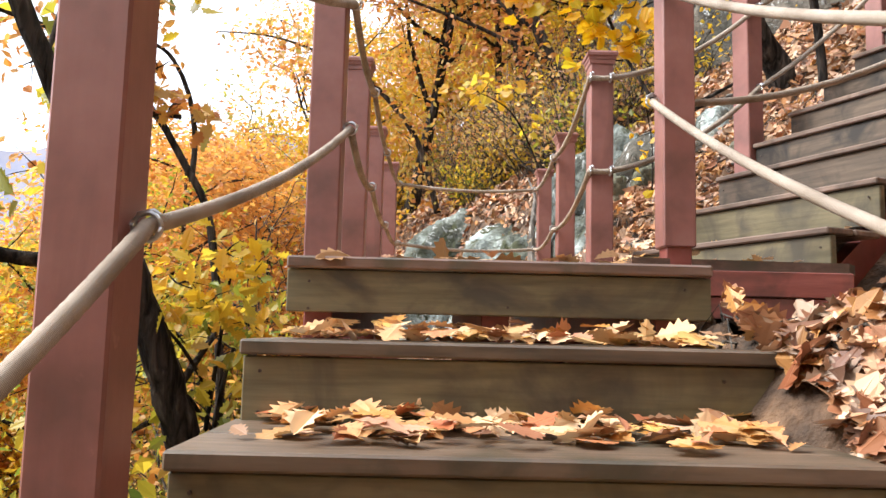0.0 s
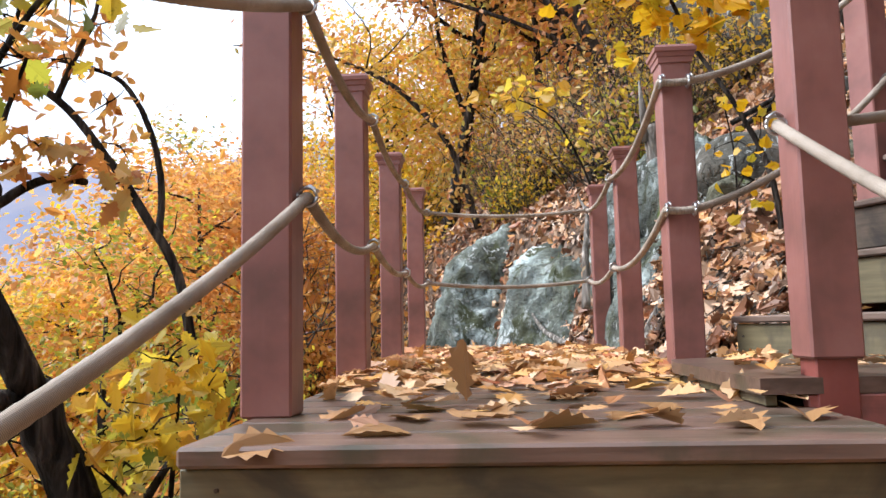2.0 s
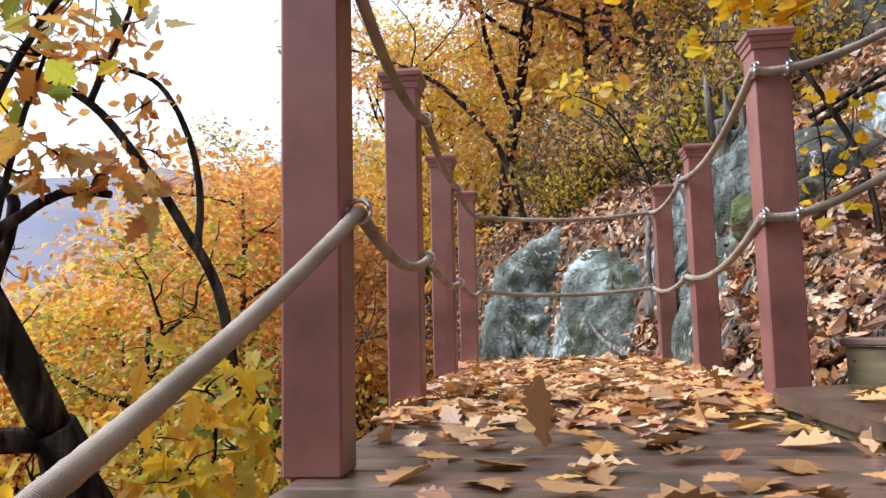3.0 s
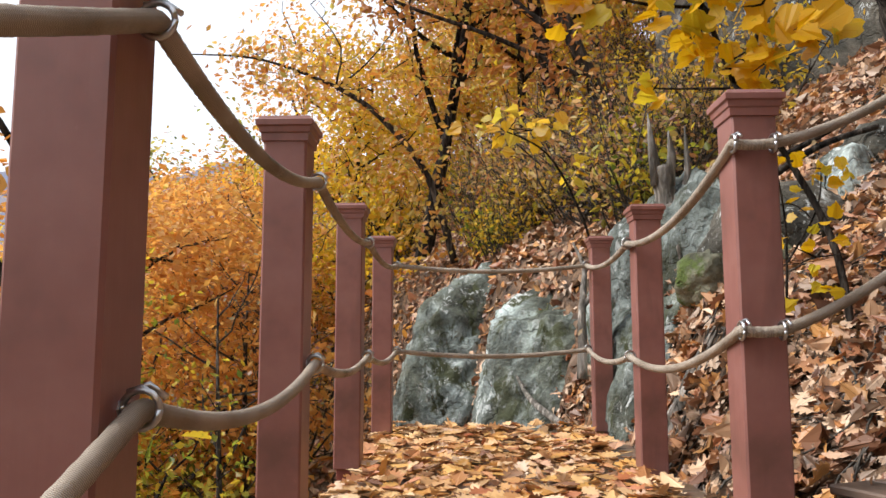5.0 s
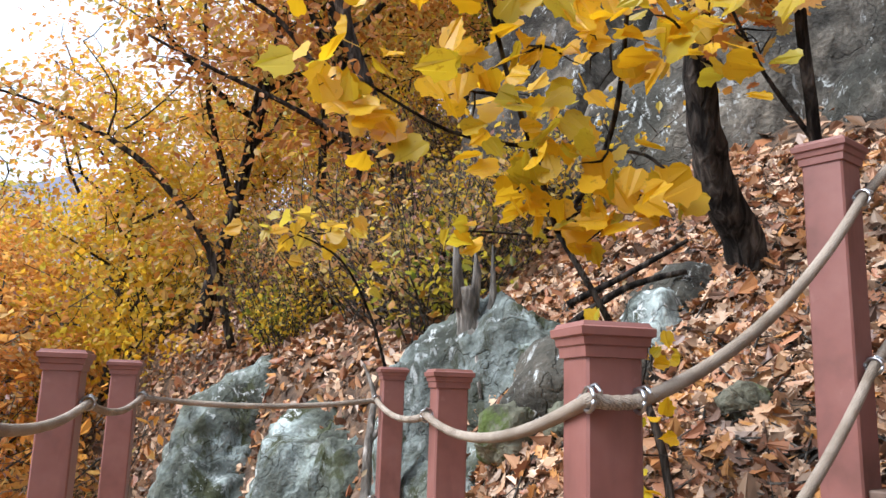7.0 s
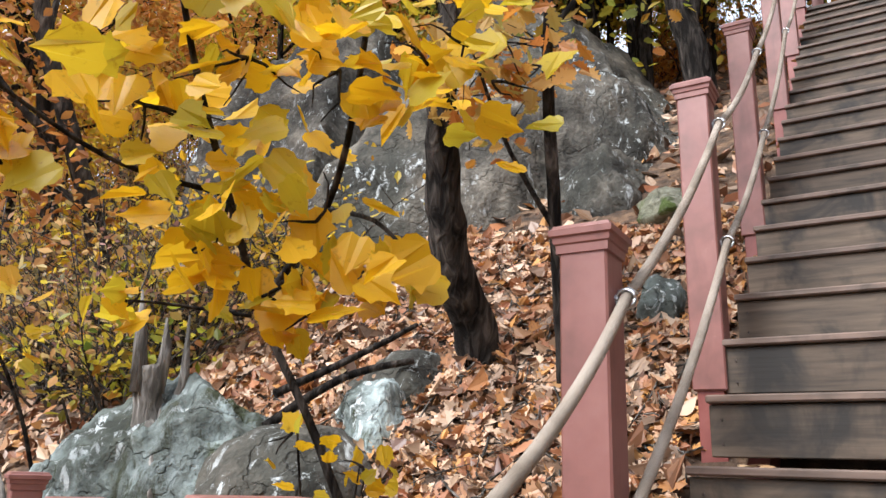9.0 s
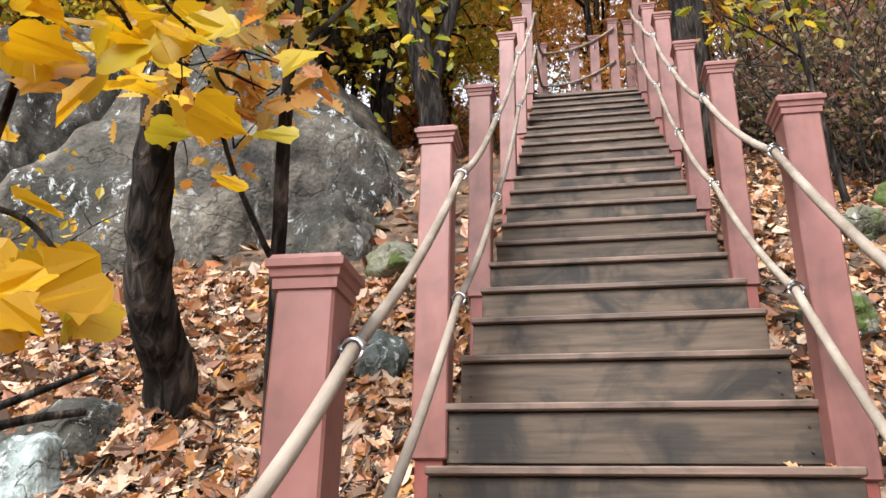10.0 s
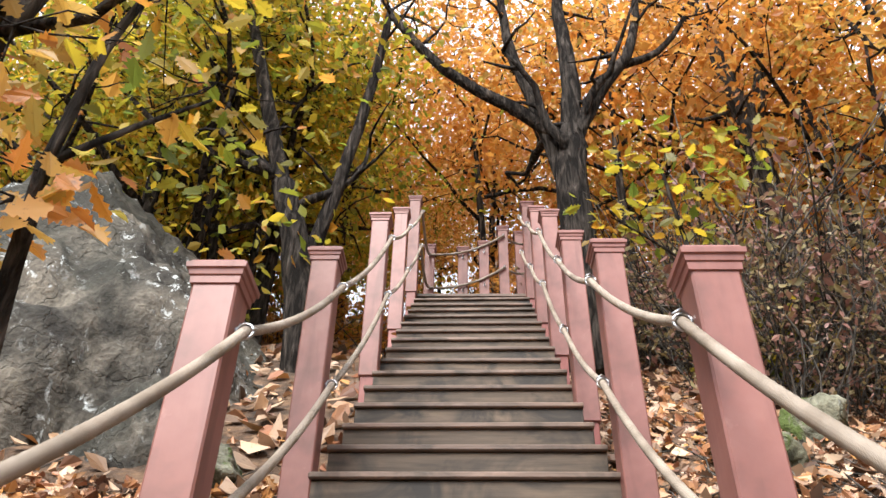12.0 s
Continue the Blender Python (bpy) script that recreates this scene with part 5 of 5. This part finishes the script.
shaped_tree("maple_shrub", "low branches with golden-orange leaves beside the deck edge", M_BARK, [(0.014, 0.006, ((0.85, 4.2, -1.2), (0.88, 3.95, -0.5), (0.9, 3.75, 0.0))), (0.01, 0.004, ((0.88, 3.95, -0.5), (0.7, 3.85, -0.25), (0.5, 3.9, -0.1)))],
            L_GOLD, [((0.87, 3.72, 0.1), 22, (0.08, 0.07, 0.05), 0.09), ((0.96, 3.68, 0.03), 22, (0.07, 0.07, 0.05), 0.09), ((0.82, 3.76, -0.12), 30, (0.1, 0.09, 0.06), 0.09), ((0.95, 3.72, -0.18), 26, (0.08, 0.08, 0.06), 0.09), ((0.42, 3.93, -0.13), 30, (0.14, 0.1, 0.08), 0.09), ((0.7, 3.8, -0.03), 22, (0.1, 0.08, 0.06), 0.09)], LOBED, 38, category="shrub")
# oak arms over the hillside
shaped_tree("oak_tree", "tall oak with rusty clumps of leaves hanging over the bank", M_BARK_BROWN,
            [(0.085, 0.06, ((5.5, 7.9, 1.6), (5.35, 7.9, 2.6), (5.05, 7.97, 3.4), (4.75, 8.1, 4.2), (4.5, 8.2, 5.2))), (0.04, 0.015, ((5.01, 7.97, 3.4), (4.65, 8.19, 3.7), (4.24, 8.37, 4.2), (3.8, 8.6, 4.5))), (0.03, 0.012, ((5.2, 7.95, 3.0), (4.5, 8.4, 3.45), (3.84, 8.77, 3.76), (3.3, 9.0, 4.0))), (0.03, 0.012, ((4.75, 8.1, 4.2), (4.9, 8.3, 4.9), (5.2, 8.4, 5.6)))],
            L_RUST2, [((4.3, 8.35, 4.2), 200, (0.3, 0.3, 0.22), 0.1), ((3.9, 8.6, 4.4), 170, (0.3, 0.25, 0.2), 0.1), ((3.7, 8.8, 3.85), 120, (0.28, 0.22, 0.12), 0.1), ((4.7, 8.1, 3.4), 220, (0.35, 0.3, 0.25), 0.1), ((4.6, 8.2, 5.0), 320, (0.5, 0.5, 0.35), 0.1), ((5.2, 8.4, 5.5), 300, (0.5, 0.5, 0.35), 0.1), ((5.0, 8.0, 2.9), 160, (0.35, 0.3, 0.25), 0.1), ((3.4, 9.0, 4.1), 80, (0.25, 0.2, 0.12), 0.1)], SIMPLE, 39)
shaped_tree("oak_tree", "low spreading branch of gold leaves against the pale sky", M_BARK_BROWN,
            [(0.045, 0.028, ((4.7, 9.9, 1.4), (4.4, 10.0, 2.4), (3.86, 10.18, 3.1), (3.43, 10.42, 3.45))), (0.022, 0.008, ((3.43, 10.42, 3.45), (2.92, 10.74, 3.72), (2.47, 11.04, 3.88), (1.9, 11.4, 3.95)))],
            L_RUSTGOLD, [((3.6, 10.3, 3.4), 130, (0.35, 0.3, 0.2), 0.095), ((3.1, 10.6, 3.7), 110, (0.3, 0.3, 0.12), 0.095), ((2.6, 10.95, 3.9), 80, (0.28, 0.25, 0.1), 0.095), ((4.2, 10.1, 2.9), 180, (0.4, 0.35, 0.3), 0.095), ((4.6, 10.0, 3.6), 160, (0.4, 0.4, 0.3), 0.095), ((3.6, 10.4, 2.6), 130, (0.4, 0.35, 0.25), 0.095), ((4.3, 10.0, 2.3), 220, (0.4, 0.35, 0.3), 0.095), ((4.6, 9.9, 1.7), 220, (0.45, 0.35, 0.3), 0.095), ((2.9, 10.7, 3.6), 120, (0.4, 0.35, 0.14), 0.095)], SIMPLE, 40)
# dead stump and roots by the boulders
STUMP = shaped_tree("dead_stump", "split weathered grey tree stump on the boulder", M_DEADWOOD, [(0.085, 0.05, ((4.3, 5.8, 1.15), (4.27, 5.79, 1.45), (4.24, 5.78, 1.62)))],
                    L_DUSK, [((4.2, 5.8, 1.6), 1, (0.02, 0.02, 0.02), 0.05)], SIMPLE, 31, category="stump", sides=7)
for r0, bends in ((0.045, ((4.22, 5.8, 1.5), (4.19, 5.8, 1.72), (4.17, 5.81, 1.96))), (0.04, ((4.28, 5.76, 1.5), (4.29, 5.74, 1.7), (4.26, 5.73, 1.84))), (0.03, ((4.25, 5.82, 1.5), (4.23, 5.84, 1.66), (4.22, 5.85, 1.78))),
                  (0.04, ((4.34, 5.75, 1.3), (4.38, 5.7, 1.55), (4.33, 5.66, 1.86)))):
    part("splinter", tube(bmesh.new(), bends, [r0, r0 * 0.7, 0.004], 6), M_DEADWOOD, STUMP)
for r0, bends in ((0.05, ((4.3, 5.75, 1.4), (4.45, 5.62, 1.38), (4.6, 5.5, 1.33), (4.66, 5.38, 1.26))), (0.04, ((4.26, 5.74, 1.35), (4.18, 5.6, 1.22), (4.14, 5.54, 1.1), (4.12, 5.5, 1.0)))):
    part("root", tube(bmesh.new(), bends, [r0, r0 * 0.7, r0 * 0.45, 0.008], 6), M_DEADWOOD, STUMP)
shaped_tree("fallen_log", "weathered broken grey branch lying between the boulders", M_DEADWOOD, [(0.035, 0.006, ((3.8, 6.05, 0.3), (3.86, 6.12, 0.75), (3.93, 6.2, 1.0), (3.9, 6.28, 1.18))), (0.022, 0.004, ((3.86, 6.12, 0.75), (3.98, 6.1, 0.9), (4.0, 6.1, 1.08))), (0.03, 0.008, ((3.6, 5.9, 0.02), (3.7, 6.5, 0.14), (3.8, 6.9, 0.3)))], L_DUSK, [((3.8, 6.1, 0.6), 1, (0.02, 0.02, 0.02), 0.05)], SIMPLE, 32, category="log", sides=7)
shaped_tree("fallen_log", "half-rotten fallen branch on the leafy bank", M_BARK, [(0.022, 0.015, ((4.3, 5.1, 1.35), (4.6, 4.95, 1.58), (4.85, 4.75, 1.68))), (0.02, 0.012, ((4.45, 5.2, 1.5), (4.8, 5.0, 1.72), (5.1, 4.9, 1.9)))], L_DUSK, [((4.6, 4.95, 1.6), 1, (0.02, 0.02, 0.02), 0.05)], SIMPLE, 33, category="log")



def root_bundle(label, line, seed):
    """Twisted roots creeping over the ground along line."""
    rng = np.random.default_rng(seed)
    roots = thing("tree_roots", label, "roots")
    for k in range(6):
        pts = []
        for i in range(13):
            t = i / 12 * (len(line) - 1)
            a = min(int(t), len(line) - 2)
            x = line[a][0] + (line[a + 1][0] - line[a][0]) * (t - a) + 0.05 * math.sin(0.8 * i + 1.3 * k) + rng.normal(0, 0.008)
            y = line[a][1] + (line[a + 1][1] - line[a][1]) * (t - a) + 0.05 * math.cos(0.7 * i + 2.1 * k) + rng.normal(0, 0.008)
            pts.append((x, y, ground_height(x, y) + 0.025 + 0.02 * math.sin(i + k)))
        r = rng.uniform(0.013, 0.028)
        part("root", tube(bmesh.new(), pts, [r * (1 - 0.06 * i) for i in range(13)], 7), M_DEADWOOD, roots)


root_bundle("twisted grey roots creeping down the leafy bank", ((3.43, 4.89), (3.5, 4.85), (3.58, 4.8), (3.65, 4.72)), 46)
root_bundle("grey roots spreading at the foot of the boulder", ((3.85, 6.0), (3.6, 6.15), (3.36, 6.25)), 47)

# ---- fallen leaves ----


def scatter_ground(name, label, seed, count, region, size, shape, clear=True, lift=0.012, ruffle=0.6):
    rng = np.random.default_rng(seed)
    pts, nrm = [], []
    while len(pts) < count:
        x, y = region(rng)
        u, v = deck_uv(x, y)
        if clear and -0.03 < u < 1.3 and -3.2 < v < DECK_L:
            continue
        if 2.6 < x < 9.8 and YR < y < YL:
            continue
        z = ground_height(x, y)
        gx, gy = (ground_height(x + 0.05, y) - z) / 0.05, (ground_height(x, y + 0.05) - z) / 0.05
        pts.append((x, y, z + lift + rng.uniform(0.0, 0.045)))
        nrm.append((-gx, -gy, 1.0))
    nrm = np.array(nrm)
    nrm /= np.linalg.norm(nrm, axis=1, keepdims=True)
    nrm += rng.normal(0, ruffle, nrm.shape)
    ob = new(name, leaf_mesh(name, shape, np.array(pts), nrm, size * (0.3 + 1.0 * rng.random(count) ** 1.3), L_LITTER, rng, 1.25 * ruffle))
    return tagged(ob, label, "fallen leaves", kind="stuff")


scatter_ground("leaf_litter", "deep brown and tan fallen oak leaves on the bank", 51, 10500, lambda g: (g.uniform(2.3, 6.4), g.uniform(3.45, 6.4)), 0.105, LOBED)
scatter_ground("leaf_litter", "tan fallen leaves on the slope beside the stairs", 52, 10500, lambda g: (g.uniform(2.4, 9.5), g.uniform(-1.2, 2.25)), 0.10, LOBED)
scatter_ground("leaf_litter", "fallen leaves beside the lower steps", 53, 3000, lambda g: tuple(on_deck(g.uniform(1.18, 2.2), g.uniform(-1.6, 0.05)))[:2], 0.105, LOBED, False, 0.015, 0.36)
scatter_ground("leaf_litter", "fallen leaves piled against the ends of the lower steps", 57, 700, lambda g: tuple(on_deck(g.uniform(1.18, 1.5), g.uniform(-1.4, -0.2)))[:2], 0.10, LOBED, False, 0.02, 0.36)
scatter_ground("leaf_litter", "fallen leaves covering the hillside", 54, 26000, lambda g: (g.uniform(3.0, 9.5), g.uniform(5.5, 14)), 0.10, SIMPLE)
scatter_ground("leaf_litter", "fallen leaves covering the upper slope", 55, 12000, lambda g: (g.uniform(6, 16), g.uniform(-7, 9)), 0.16, SIMPLE)
scatter_ground("leaf_litter", "fallen leaves on the valley side", 56, 7000, lambda g: tuple(on_deck(g.uniform(-6, 1.2), g.uniform(-2, 9)))[:2], 0.14, SIMPLE)


def twig_litter(name, label, seed, count, region):
    rng = np.random.default_rng(seed)
    bm = bmesh.new()
    for _ in range(count):
        x, y = region(rng)
        if 2.6 < x < 9.8 and YR - 0.05 < y < YL + 0.05:
            continue
        a, length = rng.uniform(0, 6.28), rng.uniform(0.12, 0.5)
        pts = []
        for k in range(4):
            qx, qy = x + math.cos(a) * length * k / 3, y + math.sin(a) * length * k / 3
            pts.append((qx, qy, ground_height(qx, qy) + rng.uniform(0.02, 0.06)))
            a += rng.normal(0, 0.25)
        r = rng.uniform(0.002, 0.006)
        tube(bm, pts, [r, r, r * 0.8, r * 0.5], 4)
    return tagged(part(name, bm, M_BARK_GREY), label, "twigs", kind="stuff")


twig_litter("twig_litter", "thin broken twigs lying among the fallen leaves", 58, 900, lambda g: (g.uniform(2.6, 6.2), g.uniform(3.5, 6.2)))
twig_litter("twig_litter", "dead twigs scattered on the slope beside the stairs", 59, 800, lambda g: (g.uniform(3.0, 8.5), g.uniform(-0.8, 2.2)))


twig_litter("twig_litter", "thin dry twigs on the bank beside the lower steps", 60, 160, lambda g: tuple(on_deck(g.uniform(1.2, 2.2), g.uniform(-1.6, 0.4)))[:2])


def lie_on_boards(name, label, seed, places, size):
    rng = np.random.default_rng(seed)
    pts = np.array(places)
    nrm = rng.normal(0, 0.16, pts.shape) + np.array((0, 0, 1.0))
    tall = rng.random(len(pts)) < 0.12
    nrm[tall] += rng.normal(0, 0.6, (tall.sum(), 3))
    ob = new(name, leaf_mesh(name, LOBED, pts, nrm, size * rng.uniform(0.45, 1.2, len(pts)), L_FRESH, rng, 0.22))
    return tagged(ob, label, "fallen leaves", kind="stuff")


lr = np.random.default_rng(61)
spots = []
while len(spots) < 1900:
    u, v = lr.uniform(0.0, 1.2), lr.uniform(0.05, 4.35)
    dense = min(1.0, 0.07 + max(0.0, v - 0.6) * 0.8)
    if u < 0.12 and v < 1.0:
        dense *= 0.5
    if lr.random() < dense:
        q = on_deck(u, v, 0.006 + abs(lr.normal(0, 0.012)) + (0.012 if v > 1.4 else 0))
        spots.append(tuple(q))
lie_on_boards("fallen_leaves", "thick carpet of orange and tan fallen oak leaves on the deck", 62, spots, 0.115)
spots = []
for k, (v, z) in enumerate(LOWER):
    back = 0.0 if k == 0 else LOWER[k - 1][0]
    for _ in range(190 if k < 3 else 40):
        a = lr.beta(2.2, 1.6)
        spots.append(tuple(on_deck(lr.uniform(0.04, 1.1), v + 0.05 + (back - v) * a, z + 0.008 + abs(lr.normal(0, 0.016)))))
lie_on_boards("fallen_leaves", "curled tan oak leaves heaped on the lower steps", 63, spots, 0.10)
spots = []
for k in range(N2):
    x, z = nose(k)
    for _ in range(5 if k > 2 else 9):
        spots.append((x + lr.uniform(0.06, 0.24), lr.uniform(YR + 0.03, YL - 0.03) if lr.random() < 0.5 else lr.choice((YR, YL - 0.16)) + lr.uniform(0.02, 0.14), z + 0.008))
for _ in range(46):
    a, b = lr.uniform(1.1, 1.7), lr.uniform(0.5, 1.1)
    spots.append(tuple(on_deck(a, b, 0.075 + abs(lr.normal(0, 0.01)))))
lie_on_boards("fallen_leaves", "few dry leaves scattered on the upper steps", 64, spots, 0.085)


def single_leaf(label, at, size, mat, seed):
    rng = np.random.default_rng(seed)
    ob = new("fallen_leaf", leaf_mesh("fallen_leaf", LOBED, np.zeros((1, 3)), np.array([[0.0, 0.0, 1.0]]), np.array([size]), mat, rng, 0.35))
    ob.matrix_basis = at
    return tagged(ob, label, "leaf", "single fallen leaves")


single_leaf("upright curled orange oak leaf standing on the deck", pose(*on_deck(0.42, 0.72, 0.07), 75, 10, 30), 0.17, L_FRESH, 71)
single_leaf("pale dry oak leaf hanging over the deck edge", pose(*on_deck(0.13, -0.005, 0.006), 25, 0, 10), 0.14, L_FRESH, 72)
for i, (u, v, yw) in enumerate(((0.3, 0.1, 20), (0.47, 0.2, 80), (0.62, 0.17, 140), (0.75, 0.3, 200), (0.5, 0.36, 250), (0.92, 0.16, 300), (1.08, 0.26, 40), (0.33, 0.3, 100), (0.85, 0.45, 10), (0.68, 0.52, 170))):
    single_leaf("dry tan oak leaf lying on the deck planks", pose(*on_deck(u, v, 0.012), 4, 3, yw), 0.14, L_FRESH, 80 + i)

# true size of the whole place
for ob in [o for o in scene.objects if o.parent is None and o.type not in ("CAMERA", "LIGHT")]:
    ob.matrix_basis = Matrix.Scale(SCALE, 4) @ ob.matrix_basis
